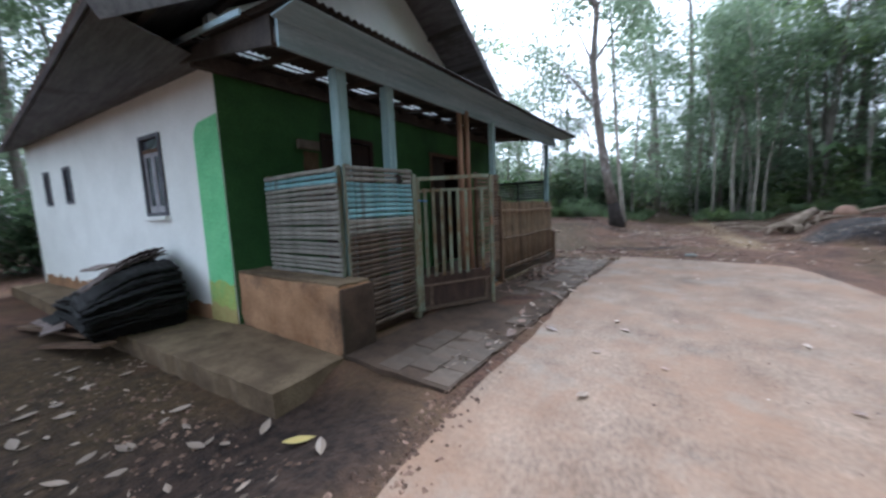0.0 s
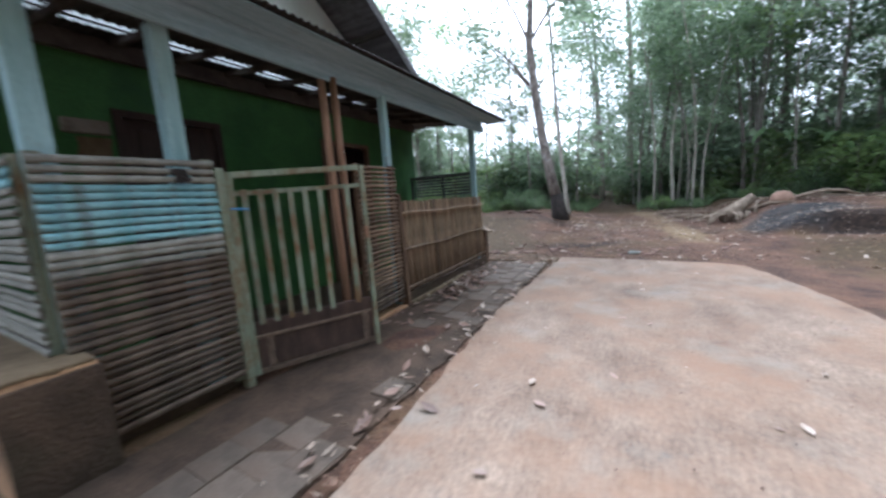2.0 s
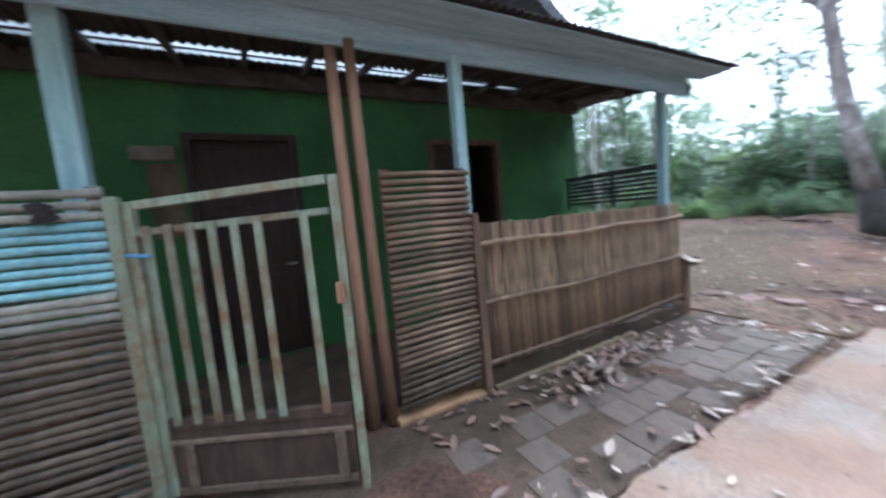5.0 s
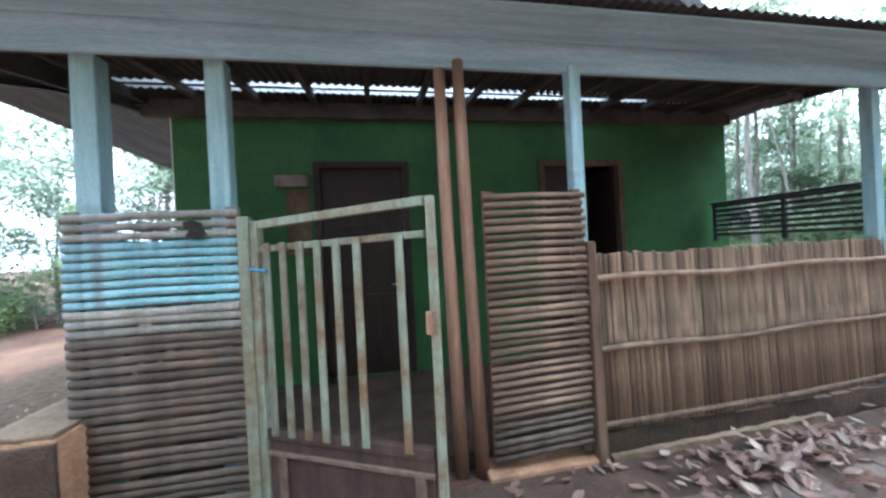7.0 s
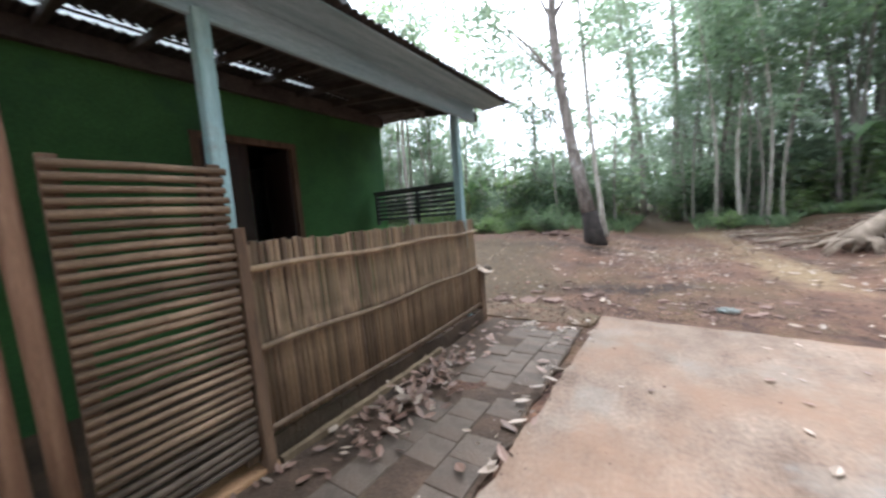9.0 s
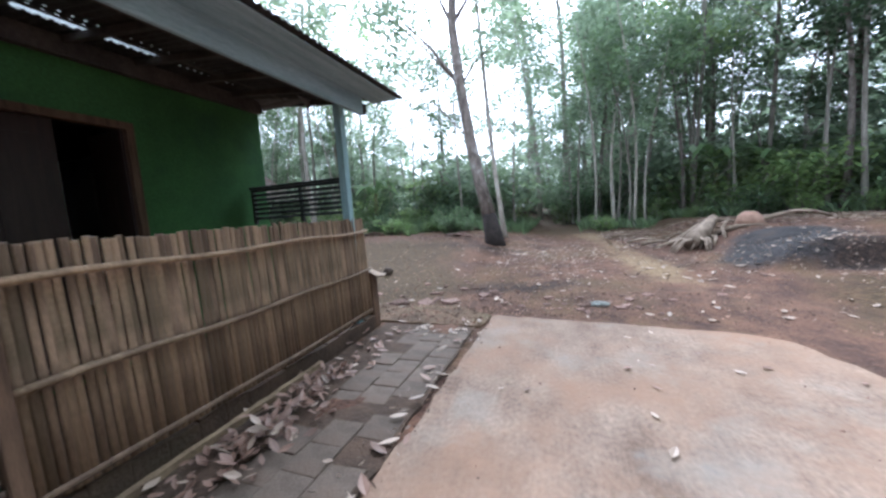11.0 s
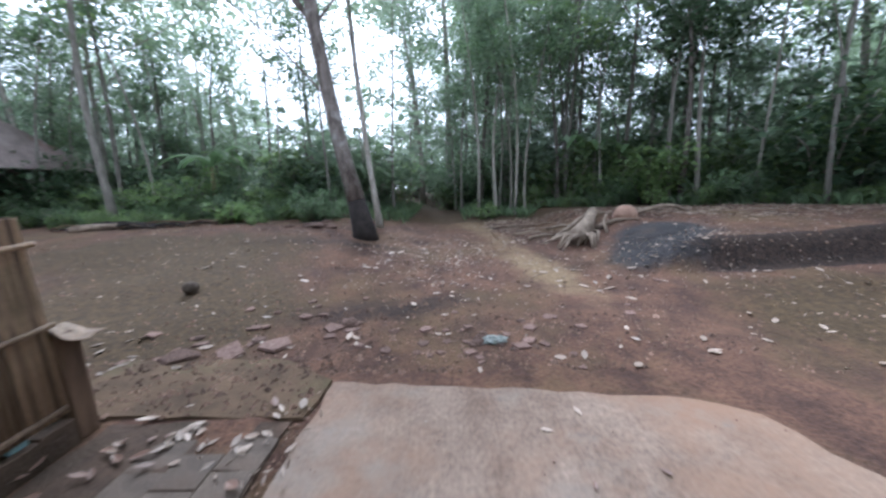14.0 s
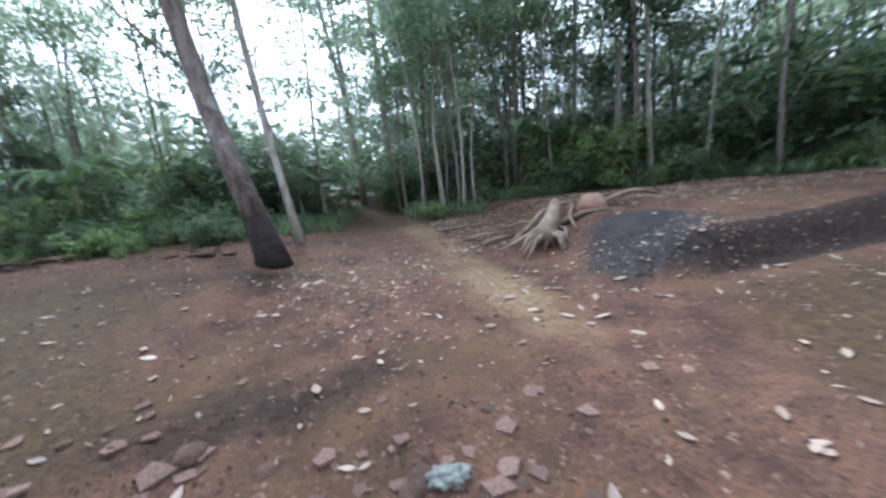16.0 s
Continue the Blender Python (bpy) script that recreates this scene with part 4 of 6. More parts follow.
for i in range(9):
    t = i / 8
    row = [bm.verts.new((-2.92 + 0.30 * t, 7.815 + 0.05 * j + 0.01 * math.sin(t * 5 + j), 0.655 + 0.02 * math.sin(t * 7) + 0.012 * math.sin(j * 2 + t * 3) - 0.05 * t * t)) for j in range(4)]
    if prev:
        for j in range(3):
            bm.faces.new((prev[j], row[j], row[j + 1], prev[j + 1]))
    prev = row
thicken(part("torn_sheet", bm, BAMBOO_PALE, stump_post, "curled pale sheet lying on the post", True), 0.005)

# slatted lattice between the wall and the far post
lat = thing("lattice_rail", (-4.40, 7.70, 1.38), "dark slatted bamboo balustrade panel", "balustrade")
for x in (-4.40, -3.62, -2.93):
    part("upright", bx((x - 0.02, 7.69, 1.34), (x + 0.02, 7.73, 1.80), None, 0.004), BAMBOO_DARK, lat)
for i in range(7):
    z = 1.40 + i * 0.06
    part("slat", bx((-4.40, 7.668, z), (-2.93, 7.688, z + 0.036), None, 0.006), BAMBOO_DARK, lat)
part("top_rail", bx((-4.42, 7.66, 1.80), (-2.91, 7.74, 1.83), None, 0.006), BAMBOO_DARK, lat)

# timber poles beside the gate
for x, y, lean in ((-2.80, 3.86, 0.02), (-2.76, 3.99, 0.035)):
    p = thing("timber_pole", (x, y, 0.0), "reddish rough timber pole carrying the veranda beam", "pole", "timber poles")
    part("shaft", tube(bmesh.new(), [(x, y, -0.05), (x - 0.01, y - lean * 0.4, 0.9), (x - 0.015, y - lean * 0.8, 1.8), (x - 0.01, y - lean, 2.62)], [0.046, 0.043, 0.042, 0.038], 9, True, 0.05), POLE_WOOD, p, "", True)

# ---- gate, half open ----
GH, GE = Vector((-2.74, 2.69, 0)), Vector((-2.235, 3.67, 0))
gd = (GE - GH).normalized()
gl = (GE - GH).length
gyaw = math.atan2(gd.y, gd.x)
gate = thing("gate", (GH.x, GH.y, 0.04), "chalky green wooden gate with brown lower board, ajar", "gate")
gmx = Matrix.Translation(GH) @ Matrix.Rotation(gyaw, 4, "Z")


def gpart(name, lo, hi, mat, label="", bevel=0.005):
    return part(name, bx(lo, hi, gmx, bevel), mat, gate, label)


gpart("stile", (0.0, -0.025, 0.02), (0.06, 0.025, 1.63), GATE_PAINT)
gpart("stile", (gl - 0.04, -0.02, -0.04), (gl, 0.02, 1.68), GATE_PAINT, "rust-stained free stile")
part("top_rail", bar(bmesh.new(), gmx @ Vector((0.06, 0, 1.61)), gmx @ Vector((gl - 0.055, 0, 1.66)), 0.035, 0.045, (0, 0, 1), 0.004), GATE_PAINT, gate)
part("mid_rail", bar(bmesh.new(), gmx @ Vector((0.06, 0, 1.47)), gmx @ Vector((gl - 0.055, 0, 1.50)), 0.035, 0.035, (0, 0, 1), 0.004), GATE_PAINT, gate)
gpart("low_rail", (0.06, -0.02, 0.40), (gl - 0.055, 0.02, 0.46), GATE_PANEL)
gpart("bottom_rail", (0.06, -0.022, 0.02), (gl - 0.055, 0.022, 0.06), RAIL_WOOD, "thin dull brown bottom rail")
gpart("lower_rail", (0.06, -0.026, 0.315), (gl - 0.055, -0.0085, 0.34), RAIL_WOOD, "thin dull brown rail")
gpart("batten", (gl - 0.16, -0.024, 0.062), (gl - 0.10, -0.0085, 0.313), RAIL_WOOD)
gpart("batten", (0.13, -0.024, 0.062), (0.18, -0.0085, 0.313), RAIL_WOOD)
gpart("board", (0.06, -0.008, 0.062), (gl - 0.055, 0.012, 0.40), GATE_PANEL, "brown lower board of the gate")
for s in (0.10, 0.21, 0.32, 0.43, 0.545, 0.665, 0.90):
    gpart("slat", (s, -0.032, 0.43), (s + 0.042, -0.018, 1.50), GATE_PAINT)
gpart("latch", (gl - 0.055, -0.045, 1.02), (gl - 0.02, -0.021, 1.13), POLE_WOOD, "worn wooden latch block")
part("cord", tube(bmesh.new(), [gmx @ Vector((0.02 + 0.03 * i, -0.05 + 0.01 * (i % 2), 1.36 - 0.003 * i)) for i in range(5)], [0.008] * 5, 6), BLUE_CORD, gate, "blue nylon cord tie")
gp = thing("gate_post", (-2.80, 2.665, 0.0), "faded blue squared gate post", "post")
part("shaft", bx((-2.785, 2.624, -0.05), (-2.70, 2.686, 1.66), None, 0.008), GATE_PAINT, gp)

# ---- trees and undergrowth ----
def leaf_cloud(rng, blobs, count, size, droop=0.35):
    """Points and faces of folded leaves spread through several uneven blobs."""
    v, f = [], []
    weights = [b[1][0] * b[1][1] * b[1][2] for b in blobs]
    for _ in range(count):
        c, r = rng.choices(blobs, weights)[0]
        while True:
            p = Vector((rng.uniform(-1, 1), rng.uniform(-1, 1), rng.uniform(-1, 1)))
            if 0.15 < p.length < 1:
                break
        p = Vector(c) + Vector((p.x * r[0], p.y * r[1], p.z * r[2]))
        yaw = rng.uniform(0, 2 * math.pi)
        d = Vector((math.cos(yaw), math.sin(yaw), rng.uniform(-1, 0.5) * droop * 2)).normalized()
        s = d.cross(Vector((rng.uniform(-0.5, 0.5), rng.uniform(-0.5, 0.5), 1))).normalized()
        n = s.cross(d)
        l = size * rng.uniform(0.6, 1.3)
        w = l * rng.uniform(0.2, 0.3)
        i = len(v)
        v += [p, p + d * l * 0.5 + s * w - n * w * 0.3, p + d * l - n * l * 0.12, p + d * l * 0.5 - s * w - n * w * 0.3]
        f += [(i, i + 1, i + 2), (i, i + 2, i + 3)]
    return v, f


def leaf_part(name, rng, blobs, count, size, mat, parent, label="", droop=0.35):
    v, f = leaf_cloud(rng, blobs, count, size, droop)
    me = bpy.data.meshes.new(name)
    me.from_pydata([tuple(p) for p in v], [], f)
    return link(name, me, mat, parent, label)


def make_tree(seed, height, radius, bark, leaf, leaves, size, label, bare=0.45, spread=2.4, lean=0.05, flat=0.6, nblobs=9):
    rng = random.Random(seed)
    tree = thing("tree", (0, 0, 0), label, "tree", "forest trees")
    n = 8
    a = rng.uniform(0, 6.28)
    pts, rad = [], []
    for i in range(n):
        t = i / (n - 1)
        w = lean * height * t * t
        pts.append(Vector((math.cos(a) * w + 0.12 * math.sin(t * 5 + seed), math.sin(a) * w + 0.12 * math.cos(t * 4 + seed), height * 0.92 * t - 0.25)))
        rad.append(radius * (1.25 if i == 0 else 1 - 0.75 * t))
    bm = bmesh.new()
    tube(bm, pts, rad, 8, True, 0.06, rng)
    blobs = []
    for k in range(nblobs):
        t = bare + (1 - bare) * (k + rng.random()) / nblobs
        i = min(n - 2, int(t * (n - 1)))
        base = pts[i].lerp(pts[i + 1], t * (n - 1) - i)
        yaw = k * 2.4 + rng.uniform(-0.5, 0.5)
        reach = spread * (1.1 - 0.6 * (t - bare) / (1 - bare)) * rng.uniform(0.5, 1.1)
        tip = base + Vector((math.cos(yaw) * reach, math.sin(yaw) * reach, reach * rng.uniform(0.3, 0.9)))
        mid = base.lerp(tip, 0.5) + Vector((0, 0, -0.1))
        tube(bm, [base, mid, tip], [radius * 0.3 * (1.1 - t), radius * 0.2 * (1.1 - t), 0.012], 5, True)
        r = spread * rng.uniform(0.35, 0.6)
        blobs.append((tip, (r, r, r * flat)))
        if rng.random() < 0.5:
            blobs.append((mid, (r * 0.6, r * 0.6, r * flat * 0.6)))
    top = pts[-1]
    blobs.append((top, (spread * 0.5, spread * 0.5, spread * 0.5)))
    part("trunk", bm, bark, tree, "", True)
    leaf_part("crown", rng, blobs, leaves, size, leaf, tree)
    return tree


def make_bush(seed, leaf, size, height, leaves, label, blade=0.35):
    rng = random.Random(seed)
    bush = thing("bush", (0, 0, 0), label, "bush", "undergrowth")
    bm = bmesh.new()
    blobs = []
    for k in range(6):
        yaw = k * 1.05 + rng.uniform(-0.4, 0.4)
        r = height * rng.uniform(0.3, 0.7)
        tip = Vector((math.cos(yaw) * r, math.sin(yaw) * r, height * rng.uniform(0.45, 1.0)))
        tube(bm, [(0.05 * math.cos(yaw), 0.05 * math.sin(yaw), -0.1), tip * 0.55 + Vector((0, 0, height * 0.15)), tip], [0.02, 0.014, 0.006], 5)
        b = height * rng.uniform(0.28, 0.45)
        blobs.append((tip, (b, b, b * 0.7)))
        blobs.append((tip * 0.55, (b, b, b * 0.8)))
    part("stem", bm, BARK_PALE, bush, "", True)
    leaf_part("foliage", rng, blobs, leaves, size, leaf, bush, "", blade)
    return bush


def tree_line(x):
    return 17.6 + 1.1 * math.sin(x * 0.4) - 2.2 * smooth_step(x, 6, 12) - 1.5 * smooth_step(-x, 6, 10)


def stand(kinds, spots, seed, lo=0.85, hi=1.15):
    rng = random.Random(seed)
    used = set()
    for x, y, s in spots:
        k = rng.choice(kinds)
        m = Matrix.Translation((x, y, ground_z(x, y) - 0.03)) @ Matrix.Rotation(rng.uniform(0, 6.28), 4, "Z") @ Matrix.Scale(s * rng.uniform(lo, hi), 4)
        if k in used:
            copy_thing(k, m)
        else:
            used.add(k)
            k.matrix_basis = m


TALL = [make_tree(1, 15.0, 0.17, BARK_PALE, LEAF_A, 3500, 0.235, "tall slim forest tree with a pale trunk and open crown", 0.42, 2.6, 0.04),
        make_tree(2, 17.0, 0.20, BARK, LEAF_D, 3900, 0.25, "tall dark forest tree with a dense high crown", 0.35, 3.0, 0.05),
        make_tree(3, 13.0, 0.13, BARK_PALE, LEAF_B, 3300, 0.225, "slender grey-green forest tree, leaning a little", 0.38, 2.2, 0.09),
        make_tree(4, 14.0, 0.12, BARK_PALE, LEAF_A, 2500, 0.22, "thin forest tree with sparse foliage", 0.5, 1.9, 0.06)]
MIDDLE = [make_tree(5, 8.0, 0.09, BARK_PALE, LEAF_B, 2900, 0.195, "young grey-green tree with loose foliage", 0.22, 1.9, 0.06),
          make_tree(6, 6.5, 0.07, BARK_PALE, LEAF_A, 2600, 0.185, "young leafy tree at the wood's edge", 0.18, 1.6, 0.08),
          make_tree(7, 9.0, 0.10, BARK, LEAF_B, 2900, 0.205, "medium tree with feathery open crown", 0.32, 2.4, 0.07, 0.4)]
rng = random.Random(77)
spots_tall, spots_mid = [], []
for i in range(140):
    x = rng.uniform(-32, 30)
    depth = rng.random() ** 1.3 * 24
    y = tree_line(x) + 0.6 + depth
    az = math.degrees(math.atan2(x + 0.5, y - 6))
    if abs(x + 0.9) < 1.3 and y < 24:
        continue
    if az > 18 and rng.random() < 0.5:
        continue
    if az > -5:
        (spots_tall if rng.random() < 0.5 and depth > 3.5 else spots_mid).append((x, y, 1.0))
    elif az > -32:
        if rng.random() < 0.7:
            spots_mid.append((x, y, 0.62 if az > -24 else 0.78))
    else:
        spots_mid.append((x, y, 0.72))
# beside the house
for i in range(30):
    x, y = rng.uniform(-30, -16.5), rng.uniform(-8, 14)
    (spots_tall if y < 4 else spots_mid).append((x, y, 0.9 if y < 4 else 0.7))
for i in range(16):
    spots_mid.append((rng.uniform(-27, -15.5), rng.uniform(-9, 2.5), rng.uniform(0.9, 1.15)))
for i in range(9):
    spots_mid.append((rng.uniform(-21, -14), rng.uniform(-13.5, -5), rng.uniform(0.8, 1.1)))
for i in range(14):
    x, y = rng.uniform(10, 30), rng.uniform(17.5, 26)
    spots_mid.append((x, y, 0.8))
for i in range(34):
    x = rng.uniform(-26, 28)
    spots_mid.append((x, tree_line(x) + 4 + rng.random() * 14, 0.62))
for i in range(26):
    x = rng.uniform(-24, -3.2)
    spots_mid.append((x, tree_line(x) + 1.5 + rng.random() * 9, rng.uniform(0.6, 0.85)))
for i in range(20):
    x = rng.uniform(2, 20)
    spots_mid.append((x, tree_line(x) + 3.5 + rng.random() * 12, rng.uniform(0.8, 1.1)))
# the thicket past the far end of the veranda
spots_mid += [(-10.5, -3.6, 0.75), (-12.5, -4.6, 0.8), (-14, -6.2, 0.9), (-16, -7.4, 1.0), (-12, -6, 0.8), (-14.6, -4.3, 0.9), (-17.2, -6.0, 1.0)]
stand([TALL[0], TALL[0], TALL[2], TALL[2], TALL[3], TALL[1]], spots_tall, 5)
stand(MIDDLE, spots_mid, 6)


def joined(name, kinds, spots, seed, label, category):
    """Many plants that nobody could count, as one mesh."""
    rng = random.Random(seed)
    mats, verts, faces, slots = [], [], [], []
    for x, y, s in spots:
        m = Matrix.Translation((x, y, ground_z(x, y) - 0.03)) @ Matrix.Rotation(rng.uniform(0, 6.28), 4, "Z") @ Matrix.Scale(s * rng.uniform(0.85, 1.15), 4)
        for ob in rng.choice(kinds).children:
            mat = ob.data.materials[0]
            if mat not in mats:
                mats.append(mat)
            k = mats.index(mat)
            off = len(verts)
            verts += [tuple(m @ v.co) for v in ob.data.vertices]
            faces += [tuple(off + i for i in p.vertices) for p in ob.data.polygons]
            slots += [k] * len(ob.data.polygons)
    me = bpy.data.meshes.new(name)
    me.from_pydata(verts, [], faces)
    for mat in mats:
        me.materials.append(mat)
    me.polygons.foreach_set("material_index", slots)
    return tagged(link(name, me, mats[0], None), label, category, "", "stuff")


# unseen woods on the open side and behind the walk's start, added for shade
SHADE_TREES = [make_tree(41, 14.0, 0.17, BARK_PALE, LEAF_A, 800, 0.55, "unseen tall forest tree with a pale trunk, added for shade", 0.2, 2.8, 0.04), make_tree(42, 10.0, 0.12, BARK, LEAF_B, 800, 0.5, "unseen forest tree with loose foliage, added for shade", 0.12, 2.4, 0.05)]
spots = [(rng.uniform(5.0, 16), rng.uniform(-14, 1.5), 1.0) for i in range(46)] + [(rng.uniform(0, 7), rng.uniform(-18, -10), 1.0) for i in range(12)] + [(rng.uniform(9, 20), rng.uniform(0, 8), 0.9) for i in range(16)]
stand(SHADE_TREES, spots[:8], 12)
joined("side_woods", SHADE_TREES, spots[8:], 13, "unseen dense woods along the open side of the yard, added to shade the house", "woods")
SAPLINGS = [make_tree(21, 9.5, 0.06, BARK_PALE, LEAF_B, 520, 0.2, "thin pale sapling with a few high leaves", 0.55, 1.1, 0.04),
            make_tree(22, 8.0, 0.05, BARK_PALE, LEAF_A, 560, 0.2, "thin bent sapling with sparse leaves", 0.4, 1.2, 0.10),
            make_tree(23, 11.0, 0.075, BARK_PALE, LEAF_C, 600, 0.22, "slim straight sapling with yellow-green leaves", 0.5, 1.3, 0.03)]
spots = []
for i in range(90):
    x = rng.uniform(-18, 18)
    if abs(x + 0.9) < 0.9 or (-9 < x < -2.5 and i % 3):
        continue
    spots.append((x, tree_line(x) + 0.3 + rng.random() ** 1.5 * 9, 1.0))
stand(SAPLINGS, spots, 8)

BUSHES = [make_bush(11, LEAF_A, 0.14, 1.0, 900, "dense green undergrowth bush"), make_bush(12, LEAF_B, 0.15, 1.3, 1000, "grey-green leafy shrub under the trees"),
          make_bush(13, LEAF_C, 0.13, 0.8, 600, "fresh yellow-green low shrub"), make_bush(14, LEAF_D, 0.16, 1.5, 1100, "dark green thick shrub")]
spots = []
for i in range(120):
    x = rng.uniform(-24, 26)
    y = tree_line(x) - 0.2 + rng.random() ** 1.6 * 9
    if abs(x + 0.9) < 1.0 and y < 22:
        continue
    spots.append((x, y, rng.uniform(0.5, 1.25)))
for i in range(22):
    spots.append((rng.uniform(-19, -14), rng.uniform(-8, 3), rng.uniform(0.8, 1.5)))
for i in range(12):
    spots.append((rng.uniform(-17, -11), rng.uniform(-10, -4), rng.uniform(1.0, 1.7)))
for i in range(26):
    x = rng.uniform(7, 20)
    spots.append((x, tree_line(x) + 0.6 + rng.random() * 3, rng.uniform(1.2, 2.2)))
for i in range(30):
    x = rng.uniform(-16, -3)
    spots.append((x, tree_line(x) + rng.random() * 2.5, rng.uniform(0.6, 1.3)))
stand(BUSHES, spots, 7)
# a taller thicket that closes the view between the trunks
spots = []
for i in range(130):
    x = rng.uniform(-28, 30)
    y = tree_line(x) + 3.0 + rng.random() * 12
    if abs(x + 0.9) < 1.1 and y < 24:
        continue
    spots.append((x, y, rng.uniform(1.7, 3.2)))
joined("thicket", [BUSHES[0], BUSHES[1], BUSHES[1], BUSHES[2]], spots, 17, "dense leafy thicket between the trunks", "undergrowth")
spots = []
for i in range(95):
    x = rng.uniform(-14, -3.0)
    spots.append((x, tree_line(x) - 1.2 + rng.uniform(-0.9, 1.8), rng.uniform(0.35, 1.0)))
for i in range(36):
    x = rng.uniform(0.8, 15)
    spots.append((x, tree_line(x) + rng.uniform(-0.3, 1.6), rng.uniform(0.5, 1.3)))
stand([BUSHES[2], BUSHES[0], make_bush(15, LEAF_C, 0.12, 0.55, 420, "low bright green weeds")], spots, 9)
stand([make_bush(16, LEAF_C, 0.15, 1.2, 900, "sunlit yellow-green shrub between the trunks")], [(5.4, 19.0, 1.2), (6.6, 18.8, 1.4), (7.6, 19.6, 1.7), (8.6, 18.9, 1.3), (13.5, 16.6, 1.9), (15.0, 17.0, 2.2), (16.2, 16.2, 1.8), (4.2, 20.5, 1.3), (-5.5, 18.5, 1.2), (-9.0, 17.2, 1.1)], 4)
stand([make_tree(51, 15.0, 0.2, BARK, LEAF_D, 13000, 0.27, "large dark tree with a dense heavy crown", 0.30, 3.4, 0.03, 0.8, 16)], [(9.3, 21.0, 1.0)], 14, 1.0, 1.0)
stand([make_tree(52, 9.5, 0.11, BARK_PALE, LEAF_B, 2800, 0.19, "slim tree with thin pale spreading foliage", 0.42, 2.7, 0.05, 0.45)], [(-10.3, 15.9, 1.0), (-13.5, 19.5, 1.1), (-17.5, 13.5, 1.1), (-6.2, 20.5, 0.95), (-15.0, 10.0, 1.0), (-20.0, 8.0, 1.1)], 15)

# banana plants among the undergrowth
BANANA_LEAF = leaf_material("banana_leaf", (0.13, 0.21, 0.09), (0.24, 0.34, 0.16), 0.25, 0.5)
BANANA_STEM = material("banana_stem", (0.10, 0.12, 0.05), (0.22, 0.22, 0.10), 5, 0.7, 0.3, 40, (4, 4, 0.5), stain=(0.14, 0.09, 0.05), stain_scale=3, stain_cover=0.45)


def banana_plant(x, y, height, seed):
    rng = random.Random(seed)
    z = ground_z(x, y)
    th = thing("banana_plant", (x, y, z), "banana plant with long arching torn leaves at the wood's edge", "banana plant", "banana plants")
    top = Vector((x + rng.uniform(-0.15, 0.15), y, z + height * 0.55))
    part("stem", tube(bmesh.new(), [(x, y, z - 0.1), (x, y, z + height * 0.3), top], [0.10, 0.085, 0.05], 8, True, 0.04, rng), BANANA_STEM, th, "", True)
    for k in range(8):
        yaw = k * 0.785 + rng.uniform(-0.3, 0.3)
        out, side = Vector((math.cos(yaw), math.sin(yaw), 0)), Vector((-math.sin(yaw), math.cos(yaw), 0))
        length, rise = height * rng.uniform(0.4, 0.7), rng.uniform(0.7, 1.6)
        bm = bmesh.new()
        prev = None
        for i in range(9):
            t = i / 8
            mid = top + out * length * (t * 0.85) + Vector((0, 0, length * (rise * t - (0.55 + rise * 0.55) * t * t)))
            w = 0.16 * math.sin(math.pi * min(1.0, 0.06 + t * 0.95)) ** 0.7 * (1 if i else 0.2)
            w *= rng.uniform(0.92, 1.04)
            row = [bm.verts.new(mid + side * w - Vector((0, 0, w * 0.35))), bm.verts.new(mid), bm.verts.new(mid - side * w - Vector((0, 0, w * 0.35)))]
            if prev:
                bm.faces.new((prev[0], row[0], row[1], prev[1])), bm.faces.new((prev[1], row[1], row[2], prev[2]))
            prev = row
        part("leaf", bm, BANANA_LEAF, th, "", True)


for i, (x, y, h) in enumerate(((-8.3, 17.6, 3.0), (5.0, 20.4, 3.4), (6.4, 20.0, 3.0), (8.0, 19.4, 2.8))):
    banana_plant(x, y, h, 300 + i)

# distant woods closing the view
rng = random.Random(5)
blobs = []
for i in range(260):
    a = radians(rng.uniform(-100, 75))
    d = rng.uniform(46, 62)
    h = 5.0 + rng.random() * 8
    az = (math.degrees(a) + 180) % 360 - 180
    if -26 < az < -8:
        h *= 0.55
    blobs.append((Vector((math.sin(a) * d, math.cos(a) * d, h * 0.5)), (4.5, 4.5, h * 0.62)))
v, f = leaf_cloud(rng, blobs, 46000, 1.15)
me = bpy.data.meshes.new("far_woods")
me.from_pydata([tuple(p) for p in v], [], f)
tagged(link("far_woods", me, LEAF_B, None), "hazy green woods in the distance", "woods", "", "stuff")

# grass and weeds along the wood's edge
rng = random.Random(21)
v, f = [], []
for i in range(17000):
    x = rng.uniform(-16, 18)
    y = tree_line(x) + (-0.8 if x < -1 else 0.0) + 0.5 * math.sin(x * 2.3) + 0.4 * math.sin(x * 5.1) + rng.random() * 6
    if abs(x + 0.9) < 0.9:
        continue
    z = ground_z(x, y)
    a = rng.uniform(0, 6.28)
    h = rng.uniform(0.10, 0.40)
    w = rng.uniform(0.008, 0.02)
    dx, dy = math.cos(a), math.sin(a)
    i0 = len(v)
    v += [(x - dy * w, y + dx * w, z - 0.02), (x + dy * w, y - dx * w, z - 0.02), (x + dx * h * 0.3 + dy * w * 0.7, y + dy * h * 0.3 - dx * w * 0.7, z + h * 0.7), (x + dx * h * 0.7, y + dy * h * 0.7, z + h * 0.95)]
    f += [(i0, i0 + 1, i0 + 2), (i0, i0 + 2, i0 + 3)]
me = bpy.data.meshes.new("grass")
me.from_pydata(v, [], f)
tagged(link("grass", me, LEAF_A, None), "rough grass and weeds under the trees", "grass", "", "stuff")

